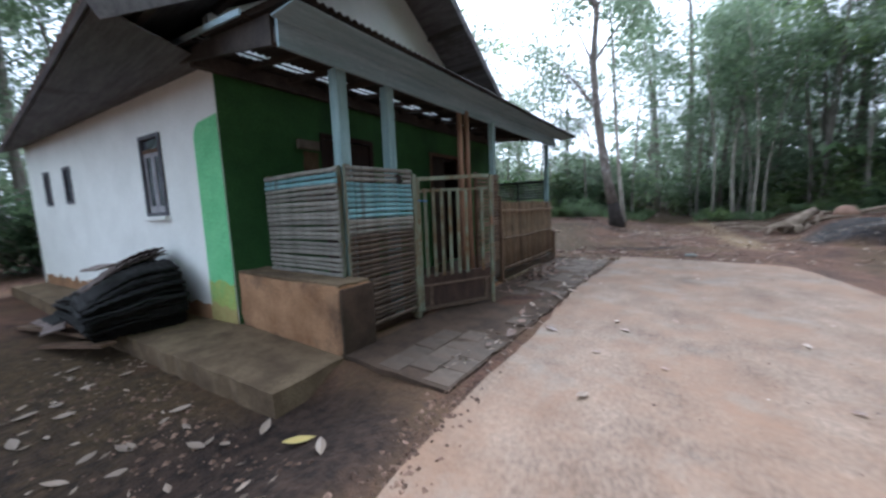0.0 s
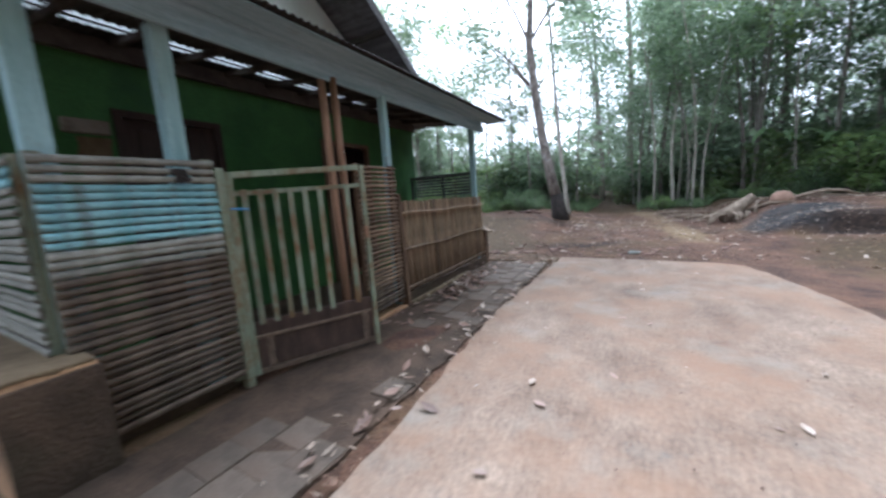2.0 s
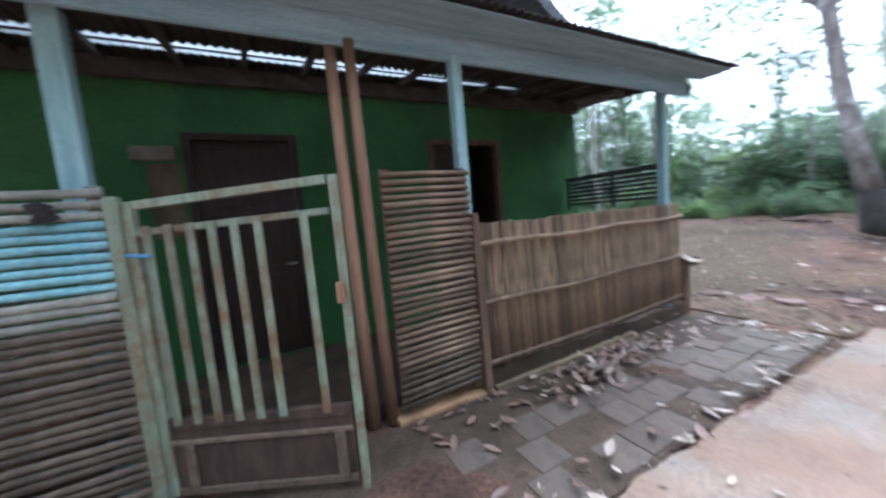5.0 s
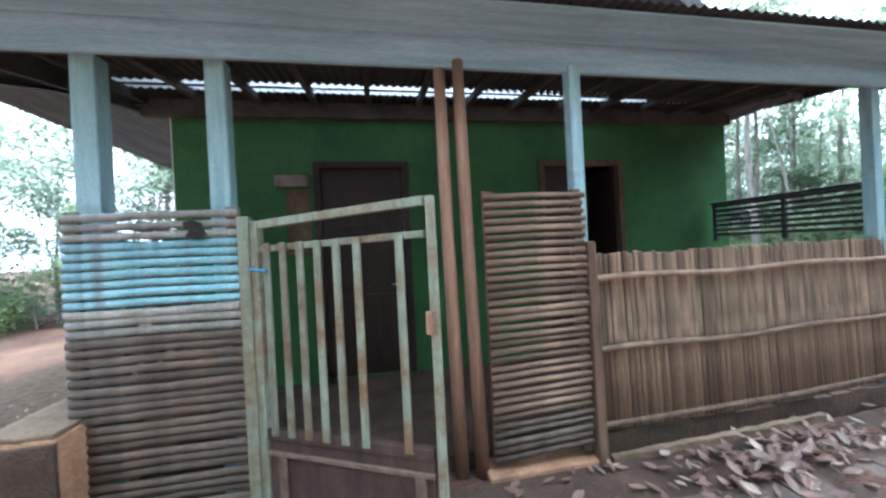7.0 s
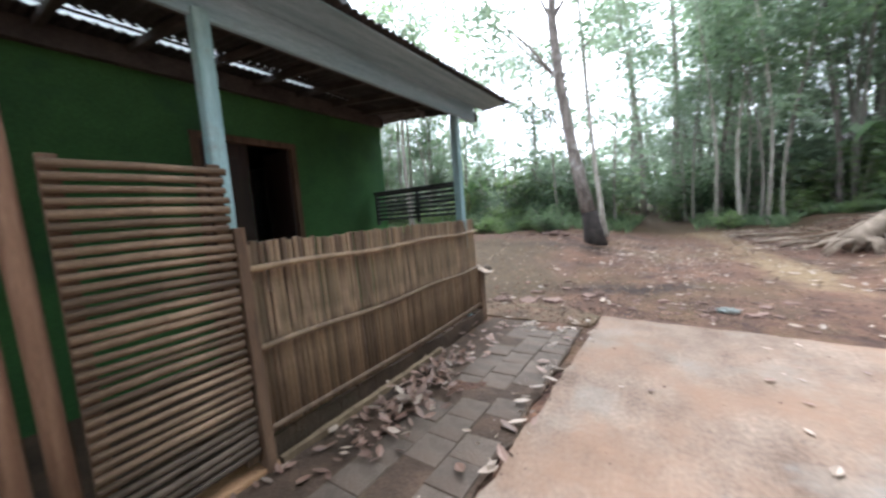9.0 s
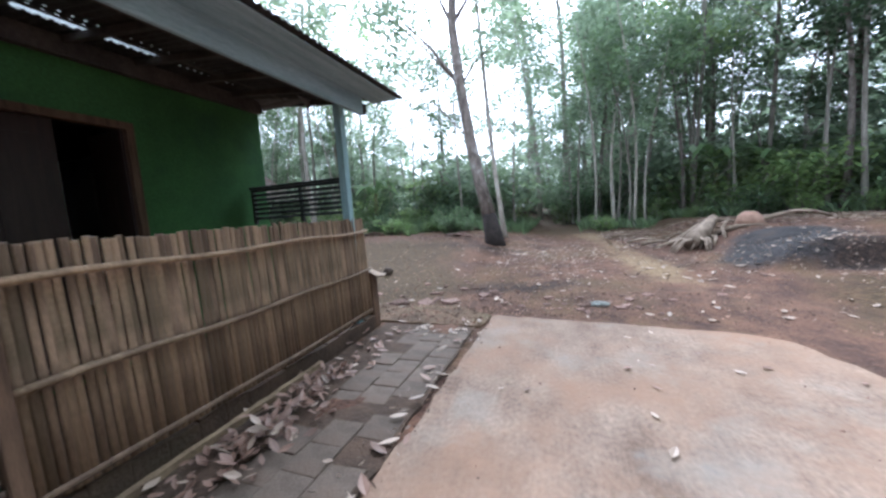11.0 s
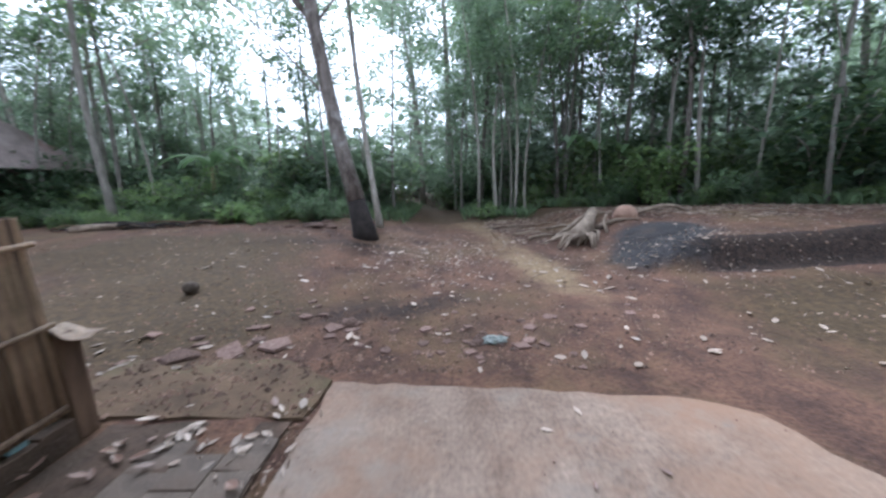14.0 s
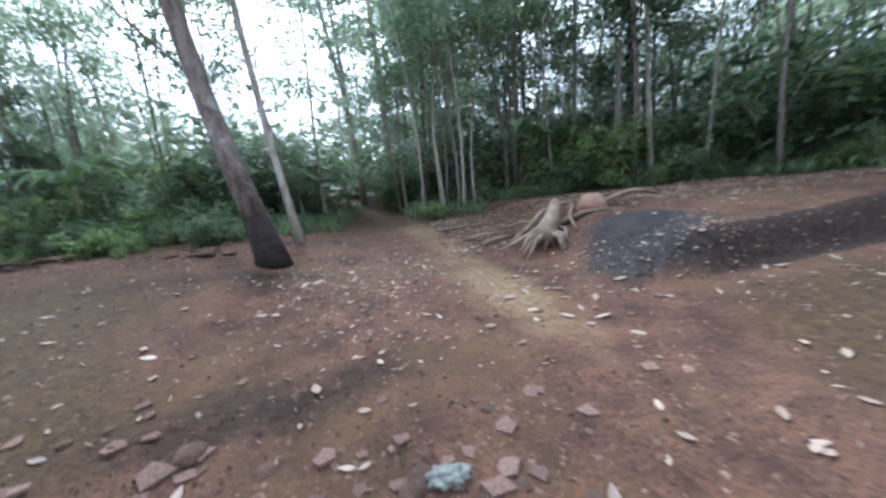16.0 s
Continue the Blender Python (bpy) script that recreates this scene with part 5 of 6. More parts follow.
# ---- the leaning tree in the yard ----
yard_tree = thing("tree", (-2.28, 13.3, ground_z(-2.28, 13.3)), "leaning forked tree with patchy bark and blackened foot", "tree")
zt = ground_z(-2.28, 13.3)
rng = random.Random(31)
tr = [Vector((-2.28, 13.3, zt - 0.15)), Vector((-2.32, 13.3, zt + 0.25)), Vector((-2.42, 13.3, zt + 0.8)), Vector((-2.62, 13.32, zt + 1.7)), Vector((-2.82, 13.35, zt + 2.8)), Vector((-3.02, 13.4, zt + 4.2)), Vector((-3.18, 13.5, zt + 5.8)), Vector((-3.1, 13.6, zt + 7.6)), Vector((-3.4, 13.7, zt + 9.6))]
part("foot", tube(bmesh.new(), [tr[0], tr[1], tr[2]], [0.30, 0.24, 0.195], 12, True, 0.05, rng), CHAR, yard_tree, "blackened swollen trunk foot", True)
bm = tube(bmesh.new(), tr[2:], [0.19, 0.155, 0.135, 0.125, 0.115, 0.095, 0.045], 12, True, 0.05, rng)
limbs = [(tr[4], Vector((-5.0, 13.1, zt + 5.0)), 0.025), (tr[5], Vector((-5.6, 13.6, zt + 7.0)), 0.03), (tr[5], Vector((-4.6, 13.2, zt + 6.2)), 0.06), (tr[6], Vector((-1.9, 13.9, zt + 7.4)), 0.06), (tr[6], Vector((-4.4, 14.4, zt + 8.2)), 0.055), (tr[7], Vector((-2.1, 13.2, zt + 9.5)), 0.05), (tr[7], Vector((-4.3, 13.0, zt + 9.6)), 0.05), (tr[5], Vector((-2.3, 14.6, zt + 5.6)), 0.035)]
for a, b, r in limbs:
    tube(bm, [a, a.lerp(b, 0.45) + Vector((0, 0, 0.15)), b], [r, r * 0.7, 0.015], 6)
part("trunk", bm, BARK, yard_tree, "", True)
base = Vector(yard_tree.location)
leaf_part("crown", rng, [(b - base, (1.0, 1.0, 0.6)) for a, b, r in limbs] + [(tr[8] - base, (1.3, 1.3, 0.9))], 4600, 0.18, LEAF_B, yard_tree)
second = thing("tree", (-2.3, 15.0, ground_z(-2.3, 15.0)), "slender second stem leaning behind the yard tree", "tree")
zs = ground_z(-2.3, 15.0)
st = [Vector((-2.3, 15.0, zs - 0.1)), Vector((-2.37, 15.0, zs + 0.6)), Vector((-2.52, 15.0, zs + 2.0)), Vector((-2.66, 15.0, zs + 4.0)), Vector((-2.8, 15.1, zs + 6.5)), Vector((-3.0, 15.2, zs + 9.0))]
part("trunk", tube(bmesh.new(), st, [0.11, 0.08, 0.07, 0.062, 0.052, 0.025], 9, True, 0.05, rng), BARK_PALE, second, "", True)
base = Vector(second.location)
leaf_part("crown", rng, [(st[5] - base, (1.6, 1.6, 1.1)), (st[4] - base + Vector((0.6, 0, 0.6)), (0.9, 0.9, 0.6))], 900, 0.26, LEAF_B, second)

# ---- worn trail and ash on the bank ----
def draped(name, cx, cy, rx, ry, lift, mat, label, category, seed, turn=0.0, n=22, dome=0.0, kind="structure"):
    rng = random.Random(seed)
    bm = bmesh.new()
    ph = rng.uniform(0, 9)
    rows = []
    c0 = bm.verts.new((cx, cy, ground_z(cx, cy) + lift + dome))
    prev = None
    for i in range(1, 9):
        t = i / 8
        row = []
        for k in range(n * 2):
            a = math.pi * k / n
            e = 1 + 0.3 * noise.noise((math.cos(a) * 1.3, math.sin(a) * 1.3, ph)) + 0.22 * noise.noise((math.cos(a) * 4, math.sin(a) * 4, ph))
            u, w = math.cos(a) * rx * e * t, math.sin(a) * ry * e * t
            x, y = cx + u * math.cos(turn) - w * math.sin(turn), cy + u * math.sin(turn) + w * math.cos(turn)
            fall = (1 - t * t)
            row.append(bm.verts.new((x, y, ground_z(x, y) + (lift if t < 0.95 else -0.015) * (1 if t < 0.7 else 0.8) + dome * fall * (1 + 0.4 * noise.noise((x * 3, y * 3, 2))))))
        if prev is None:
            for k in range(n * 2):
                bm.faces.new((c0, row[k], row[(k + 1) % (n * 2)]))
        else:
            for k in range(n * 2):
                bm.faces.new((prev[k], row[k], row[(k + 1) % (n * 2)], prev[(k + 1) % (n * 2)]))
        prev = row
    bmesh.ops.recalc_face_normals(bm, faces=bm.faces)
    ob = part(name, bm, mat, None, "", True)
    return tagged(ob, label, category, "", kind)


draped("ash_mound", 3.2, 12.15, 0.55, 0.42, 0.012, ASH, "dark grey ash of a burnt-out rubbish fire", "ash", 5, 0.2, 22, 0.025, "")

# ---- loose things of the yard ----
def rock_mesh(seed, flat=0.6):
    rng = random.Random(seed)
    bm = bmesh.new()
    bmesh.ops.create_icosphere(bm, subdivisions=2, radius=1)
    for v in bm.verts:
        v.co *= 1 + 0.35 * noise.noise(v.co * 1.4 + Vector((seed, 0, 0))) + 0.1 * noise.noise(v.co * 4)
        v.co.z *= flat
    me = bpy.data.meshes.new("stone")
    bm.to_mesh(me)
    bm.free()
    me.materials.append(STONE)
    return me


def shard_mesh(seed):
    """A flat broken piece of tile."""
    rng = random.Random(seed)
    bm = bmesh.new()
    n = rng.choice((4, 5, 6))
    pts = [(math.cos(a) * r, math.sin(a) * r) for a, r in ((6.28 * k / n + rng.uniform(-0.35, 0.35), rng.uniform(0.7, 1.25)) for k in range(n))]
    lo = [bm.verts.new((x, y, -0.1)) for x, y in pts]
    hi = [bm.verts.new((x * 0.96, y * 0.96, 0.16 + rng.uniform(-0.04, 0.06))) for x, y in pts]
    bm.faces.new(hi), bm.faces.new(lo[::-1])
    for k in range(n):
        bm.faces.new((lo[k], lo[(k + 1) % n], hi[(k + 1) % n], hi[k]))
    bmesh.ops.recalc_face_normals(bm, faces=bm.faces)
    me = bpy.data.meshes.new("shard")
    bm.to_mesh(me)
    bm.free()
    me.materials.append(SHARD)
    return me


SHARD = material("dusty_pink_tile_shard", (0.095, 0.055, 0.042), (0.22, 0.145, 0.118), 5, 0.95, 0.4, 50, vary=0.35)
ROCKS = [rock_mesh(i, 0.2 + 0.12 * i) for i in range(4)]
SHARDS = [shard_mesh(i) for i in range(6)]
rng = random.Random(41)
spots = [(-3.85, 14.3, 0.17), (-3.6, 14.75, 0.15), (-3.3, 14.0, 0.12), (-4.2, 14.0, 0.12), (-4.9, 14.4, 0.1), (-3.05, 14.9, 0.1)]
for i in range(34):
    spots.append((rng.gauss(-0.25, 0.55), rng.gauss(9.15, 0.28), rng.uniform(0.03, 0.075)))
for i in range(30):
    spots.append((rng.gauss(-2.4, 0.5), rng.gauss(9.3, 0.4), rng.uniform(0.03, 0.09)))
for i in range(20):
    spots.append((rng.uniform(-4, 3), rng.uniform(9.5, 14), rng.uniform(0.025, 0.06)))
spots += [(-2.55, 8.98, 0.2), (-2.2, 9.12, 0.17), (-2.95, 8.85, 0.15), (-1.75, 9.45, 0.13), (-1.6, 9.55, 0.1), (0.15, 8.92, 0.09), (0.3, 9.3, 0.07), (1.45, 9.6, 0.07)]
for k, (x, y, r) in enumerate(spots):
    if y < 8.5:
        continue
    flat = 6 <= k and rng.random() < 0.75
    ob = new("tile_shard" if flat else "stone", SHARDS[rng.randrange(6)] if flat else ROCKS[rng.randrange(4)])
    if flat:
        ob.matrix_world = Matrix.Translation((x, y, ground_z(x, y) + r * 0.08)) @ Euler((rng.uniform(-0.15, 0.15), rng.uniform(-0.15, 0.15), rng.uniform(0, 6.28))).to_matrix().to_4x4() @ Matrix.Diagonal((r, r, min(r, 0.09), 1))
        tagged(ob, "flat dusty pink shard of broken tile", "tile shard", "tile shards")
        continue
    ob.matrix_world = Matrix.Translation((x, y, ground_z(x, y) + r * 0.12)) @ Matrix.Rotation(rng.uniform(0, 6.28), 4, "Z") @ Matrix.Scale(r, 4)
    tagged(ob, "reddish broken stone lying on bare earth", "stone", "stones of the yard")

coco = thing("coconut_husk", (-3.95, 10.38, ground_z(-3.95, 10.38)), "dark dry coconut husk on the earth", "coconut")
bm = bmesh.new()
bmesh.ops.create_uvsphere(bm, u_segments=16, v_segments=10, radius=0.09)
for v in bm.verts:
    v.co = Vector((v.co.x * 1.1, v.co.y, v.co.z * 0.95)) * (1 + 0.08 * noise.noise(v.co * 25)) + Vector((-3.95, 10.38, ground_z(-3.95, 10.38) + 0.072))
part("husk", bm, HUSK, coco, "", True)

bag = thing("plastic_bag", (-0.09, 9.03, ground_z(-0.09, 9.03)), "crumpled pale teal plastic bag on the ground", "bag")
bm = bmesh.new()
bmesh.ops.create_icosphere(bm, subdivisions=4, radius=1)
for v in bm.verts:
    c = v.co.copy()
    r = 1 + 0.5 * noise.noise(c * 2.3) + 0.25 * abs(noise.noise(c * 6))
    v.co = Vector((-0.09 + c.x * 0.10 * r, 9.03 + c.y * 0.06 * r, ground_z(-0.09, 9.03) + 0.02 + c.z * 0.035 * r))
part("film", bm, BAG, bag, "", True)

# uprooted stump with roots, branch and clay bowl beside the ash
sz = ground_z(2.4, 13.0)
stump = thing("tree_stump", (2.35, 13.0, sz), "bleached uprooted stump with spreading roots", "stump")
rng = random.Random(51)
part("bole", tube(bmesh.new(), [(1.95, 12.7, sz + 0.04), (2.3, 13.1, sz + 0.24), (2.72, 13.8, sz + 0.46)], [0.17, 0.14, 0.10], 10, True, 0.18, rng), ROOT, stump, "", True)
for k in range(18):
    a = rng.uniform(2.2, 6.6)
    l = rng.uniform(0.4, 1.0)
    p0 = Vector((2.05 + 0.05 * k * 0.6, 12.75 + 0.04 * k, sz + 0.12))
    e = p0 + Vector((math.cos(a) * l, math.sin(a) * l * 0.7, 0))
    e.z = ground_z(e.x, e.y) + 0.02
    part("root", tube(bmesh.new(), [p0, p0.lerp(e, 0.5) + Vector((rng.uniform(-0.1, 0.1), 0, 0.08)), e], [0.06, 0.04, 0.012], 6, True, 0.12, rng), ROOT, stump, "", True)
bz = ground_z(3.28, 13.5)
bowl = thing("clay_bowl", (3.28, 13.5, bz), "upturned terracotta bowl on the bank", "bowl")
bm = bmesh.new()
tube(bm, [(3.28, 13.5, bz - 0.02), (3.28, 13.5, bz + 0.1), (3.28, 13.5, bz + 0.2), (3.28, 13.5, bz + 0.27), (3.28, 13.5, bz + 0.285)], [0.25, 0.245, 0.2, 0.12, 0.03], 18)
part("shell", bm, CLAY, bowl, "", True)
part("rim", tube(bmesh.new(), [(3.28, 13.5, bz + 0.0), (3.28, 13.5, bz + 0.03)], [0.27, 0.265], 18), CLAY, bowl)


def branch(x0, y0, x1, y1, r, label, seed, rise=0.05, mat=None):
    rng = random.Random(seed)
    z0, z1 = ground_z(x0, y0), ground_z(x1, y1)
    b = thing("fallen_branch", (x0, y0, z0), label, "branch", "fallen branches")
    pts = [(x0 + (x1 - x0) * t + rng.uniform(-0.04, 0.04), y0 + (y1 - y0) * t + rng.uniform(-0.04, 0.04), ground_z(x0 + (x1 - x0) * t, y0 + (y1 - y0) * t) + r * 0.8 + rise * math.sin(t * 3)) for t in (0, 0.25, 0.5, 0.75, 1)]
    part("limb", tube(bmesh.new(), pts, [r, r * 0.95, r * 0.85, r * 0.7, r * 0.5], 8, True, 0.1, rng), mat or ROOT, b, "", True)
    return b


branch(3.5, 13.6, 4.8, 13.75, 0.05, "bleached branch lying on the bank", 1, 0.15)
branch(2.5, 13.9, 1.9, 14.6, 0.04, "bleached branch lying beside the stump", 2, 0.12)
branch(1.7, 13.2, 3.2, 14.3, 0.05, "bleached branch leaning over the stump", 21, 0.25)
branch(2.6, 12.9, 3.1, 13.9, 0.03, "bleached branch beside the stump", 22, 0.2)
branch(0.9, 13.9, 1.8, 14.1, 0.03, "thin dry branch in the litter", 23, 0.05)
branch(1.2, 13.3, 1.9, 13.8, 0.04, "crooked grey branch on the earth", 3)
branch(-8.0, 15.3, -5.8, 15.6, 0.04, "grey fallen limb along the wood's edge", 4)
branch(-4.6, 15.7, -3.2, 16.1, 0.045, "grey fallen limb along the wood's edge", 5)
branch(-9.5, 14.0, -8.0, 14.5, 0.08, "dark fallen limb on the earth", 6)
branch(11.0, 14.6, 14.8, 15.2, 0.16, "thick pale felled log at the wood's edge", 7)
branch(11.6, 15.1, 15.4, 15.7, 0.13, "thick pale felled log at the wood's edge", 8)
branch(0.6, 15.4, 2.4, 15.9, 0.03, "thin dry branch in the litter", 9)
branch(3.8, 14.8, 5.0, 15.1, 0.03, "thin dry branch in the litter", 10)
branch(-1.62, 6.7, -0.75, 7.05, 0.012, "thin crooked twig across the slab's edge", 11, 0.01)

# dark cut sticks piled loosely along the clearing's edge, and burnt-red stones beside the tree
rng = random.Random(66)
for i in range(18):
    x, y, a = rng.uniform(-11, -7.0), rng.uniform(14.3, 15.1), rng.uniform(-0.5, 0.5)
    l = rng.uniform(0.7, 1.9)
    branch(x, y, x + l * math.cos(a), y + l * math.sin(a) * 0.6, rng.uniform(0.02, 0.045), "dark cut stick in a loose pile at the wood's edge", 70 + i, rng.uniform(0.02, 0.16), CHAR if i % 3 else OLD_WOOD)
for x, y, s in ((-3.72, 13.75, 0.12), (-3.42, 13.62, 0.15), (-3.12, 13.72, 0.11), (-3.5, 13.95, 0.10)):
    ob = new("stone", ROCKS[rng.randrange(4)])
    ob.matrix_basis = Matrix.Translation((x, y, ground_z(x, y) + s * 0.25)) @ Matrix.Rotation(rng.uniform(0, 6.28), 4, "Z") @ Matrix.Scale(s, 4)
    tagged(ob, "dark red stone lying beside the leaning tree", "stone", "stones")

# ---- stack of old sheets beside the house wall ----
pile = thing("sheet_stack", (-6.0, 0.75, -0.05), "stack of old sooty corrugated sheets with rusty brown ones on top", "stack")
rng = random.Random(61)
SOOTY = material("blackened_sheet", (0.007, 0.007, 0.0075), (0.024, 0.022, 0.022), 5, 0.7, 0.5, 40, vary=0.35, spec=0.2)
RUSTY = material("rust_brown_sheet", (0.085, 0.062, 0.054), (0.21, 0.165, 0.15), 4, 0.85, 0.3, 50, stain=(0.12, 0.075, 0.055), stain_scale=3, stain_cover=0.4, vary=0.2)


def mound_top(x):
    return 0.60 + 0.36 * smooth_step(x, -7.1, -5.7) - 0.16 * smooth_step(x, -5.62, -5.1)


LAYERS = 19
for i in range(LAYERS):
    u = (i + 0.5) / LAYERS
    bulge = math.sin(math.pi * min(1.0, u * 1.25))
    x0 = -7.0 + rng.uniform(-0.22, 0.1) + 0.25 * u
    x1 = -5.30 + 0.17 * bulge + rng.uniform(-0.05, 0.05) - 0.22 * max(0.0, u - 0.8) / 0.2 - (0.30 if i >= LAYERS - 3 else 0.0)
    y0 = 0.21 - 0.05 * bulge + rng.uniform(-0.045, 0.045) + 0.10 * max(0.0, u - 0.7) / 0.3
    y1 = 1.10
    bm = bmesh.new()
    nx, ny = 22, 30
    grid = []
    for k in range(nx + 1):
        x = x0 + (x1 - x0) * k / nx
        row = []
        for j in range(ny + 1):
            w = j / ny
            y = y0 + (y1 - y0) * w + 0.016 * noise.noise((x * 7, i * 3.1, 1))
            fall = 1 - (0.20 + 0.25 * u) * (1 - w) ** 2.2
            z = -0.04 + mound_top(x) * u * fall + 0.010 * math.sin(2 * math.pi * w * 9.5) + 0.03 * noise.noise((x * 2.3, y * 3, i * 0.7))
            row.append(bm.verts.new((x + 0.02 * noise.noise((y * 9, i * 2.0, k * 0.1)) * (k == nx), y, z)))
        grid.append(row)
    for g0, g1 in zip(grid, grid[1:]):
        for j in range(ny):
            bm.faces.new((g0[j], g1[j], g1[j + 1], g0[j + 1]))
    thicken(part("sheet", bm, RUSTY if i >= LAYERS - 3 else SOOTY, pile, "rust-brown corrugated sheet" if i >= LAYERS - 3 else "", True), 0.012 if i >= LAYERS - 3 else 0.03)
for x, y, z, w, d, tilt, mat in ((-5.55, 0.40, 0.745, 0.16, 0.09, 0.3, SLATE), (-6.75, 0.10, 0.012, 0.38, 0.12, 0.15, RUSTY), (-6.35, 0.08, 0.035, 0.34, 0.10, -0.2, RUSTY), (-6.6, 0.12, 0.06, 0.30, 0.09, 0.05, SOOTY)):
    m = Matrix.Translation((x, y, z)) @ Matrix.Rotation(0.22, 4, "X") @ Matrix.Rotation(tilt, 4, "Z")
    part("scrap", bx((-w, -d, -0.012), (w, d, 0.012), m, 0.004), mat, pile, "dusty scrap of board")
for i, (x0, y0, x1, y1) in enumerate(((-7.6, 0.05, -5.6, 0.28), (-7.9, -0.1, -6.3, 0.1), (-6.4, -0.02, -5.0, 0.30))):
    b = thing("loose_plank", (x0, y0, 0), "dark weathered plank lying beside the stack", "plank", "loose planks")
    part("board", bar(bmesh.new(), (x0, y0, ground_z(x0, y0) + 0.05), (x1, y1, -0.02), 0.14, 0.03), OLD_WOOD, b)

# ---- shed beyond the house ----
shed = thing("shed", (-16.5, 18.0, 0.5), "open timber shed with a rusty sheet roof", "shed")
sx, sy, sg = -15.6, 17.0, ground_z(-15.6, 17.0)
for x, y in ((-14.4, 15.6), (-14.4, 18.6), (-19, 15.6), (-19, 18.6)):
    part("post", tube(bmesh.new(), [(x, y, sg - 0.3), (x, y, sg + 1.9)], [0.07, 0.06], 7), OLD_WOOD, shed)
part("wall", bx((-19.0, 16.0, sg - 0.1), (-15.6, 18.4, sg + 1.75)), OLD_WOOD, shed, "dark board wall")
RUST = material("rusty_roof_sheet", (0.16, 0.12, 0.11), (0.34, 0.27, 0.25), 1.5, 0.7, 0.2, 30, stain=(0.20, 0.09, 0.06), stain_scale=1.0, stain_cover=0.4)
for y0, y1 in ((15.0, 17.1), (19.2, 17.1)):
    bm = bmesh.new()
    nn = 48
    lo = [bm.verts.new((-19.8 + 6.4 * j / nn, y0, sg + 1.75 + 0.02 * math.sin(j * 1.57))) for j in range(nn + 1)]
    hi = [bm.verts.new((-19.2 + 4.6 * j / nn, y1, sg + 3.4 + 0.02 * math.sin(j * 1.57))) for j in range(nn + 1)]
    for j in range(nn):
        bm.faces.new((lo[j], lo[j + 1], hi[j + 1], hi[j]))
    thicken(part("roof", bm, RUST, shed, "rusty corrugated roof slope"), 0.01)
bm = bmesh.new()
bm.faces.new([bm.verts.new(p) for p in ((-13.4, 15.0, sg + 1.75), (-13.4, 19.2, sg + 1.75), (-14.6, 17.1, sg + 3.4))])
thicken(part("roof", bm, RUST, shed), 0.01)

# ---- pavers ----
paver_bed = sheet("pavement_bed", [(-2.62, 1.42), (-1.43, 1.40), (-1.52, 7.95), (-2.70, 7.95)], -0.029, DAMP_SHADE, "damp earth bed strewn with dead leaves", "path bed", 0.1, 0.02, 9)
PM = []
for i in range(3):
    bm = bx((-0.120, -0.120, -0.05), (0.120, 0.120, 0.0), None, 0.007)
    for v in bm.verts:
        v.co.z += 0.006 * noise.noise(v.co * 6 + Vector((i * 5, 0, 0)))
    me = bpy.data.meshes.new("paver")
    bm.to_mesh(me)
    bm.free()
    me.materials.append(PAVER)
    PM.append(me)
rng = random.Random(71)
for r in range(26):
    for c in range(3):
        y = 1.56 + 0.2445 * r + (0.122 if c % 2 else 0)
        x = -1.645 - 0.245 * c + 0.07 * (1 - smooth_step(y, 2.0, 5.0))
        if y > 7.75 or (y > 2.5 and rng.random() < 0.06):
            continue
        ob = new("paver", PM[rng.randrange(3)])
        ob.parent = paver_bed
        sink = rng.uniform(-0.007, 0.007) - (0.035 if 2.5 < y < 4.4 and rng.random() < 0.75 else 0) - (0.03 if y > 2.5 and rng.random() < 0.12 else 0)
        ob.matrix_local = Matrix.Translation((x, y, -0.022 + sink)) @ Matrix.Rotation(rng.uniform(-0.03, 0.03), 4, "Z") @ Matrix.Rotation(rng.uniform(-0.02, 0.02), 4, "X")

# ---- fallen leaves ----
def dead_leaf(seed, mat):
    rng = random.Random(seed)
    bm = bmesh.new()
    curl = rng.uniform(0.15, 0.5)
    rows = []
    for i, w in enumerate((0.02, 0.17, 0.22, 0.15, 0.01)):
        x = i / 4 - 0.5
        z = curl * (x * x) * 0.8
        rows.append([bm.verts.new((x, -w, z + w * curl)), bm.verts.new((x, 0, z)), bm.verts.new((x, w, z + w * curl * 0.8))])
    for a, b in zip(rows, rows[1:]):
        bm.faces.new((a[0], b[0], b[1], a[1])), bm.faces.new((a[1], b[1], b[2], a[2]))
    me = bpy.data.meshes.new("leaf")
    bm.to_mesh(me)
    bm.free()
    me.materials.append(mat)
    return me


PALE_LEAVES = [dead_leaf(i, DEAD) for i in range(5)]
BROWN_LEAVES = [dead_leaf(10 + i, DEAD_BROWN) for i in range(5)]
GOLD = dead_leaf(20, YELLOW_LEAF)
rng = random.Random(81)


def drop(me, x, y, z, s, parent, flat=0.25):
    ob = new("leaf", me)
    ob.parent = parent
    ob.matrix_local = Matrix.Translation((x, y, z)) @ Euler((rng.uniform(-flat, flat) + (math.pi if rng.random() < 0.3 else 0), rng.uniform(-flat, flat), rng.uniform(0, 6.28))).to_matrix().to_4x4() @ Matrix.Scale(s, 4)


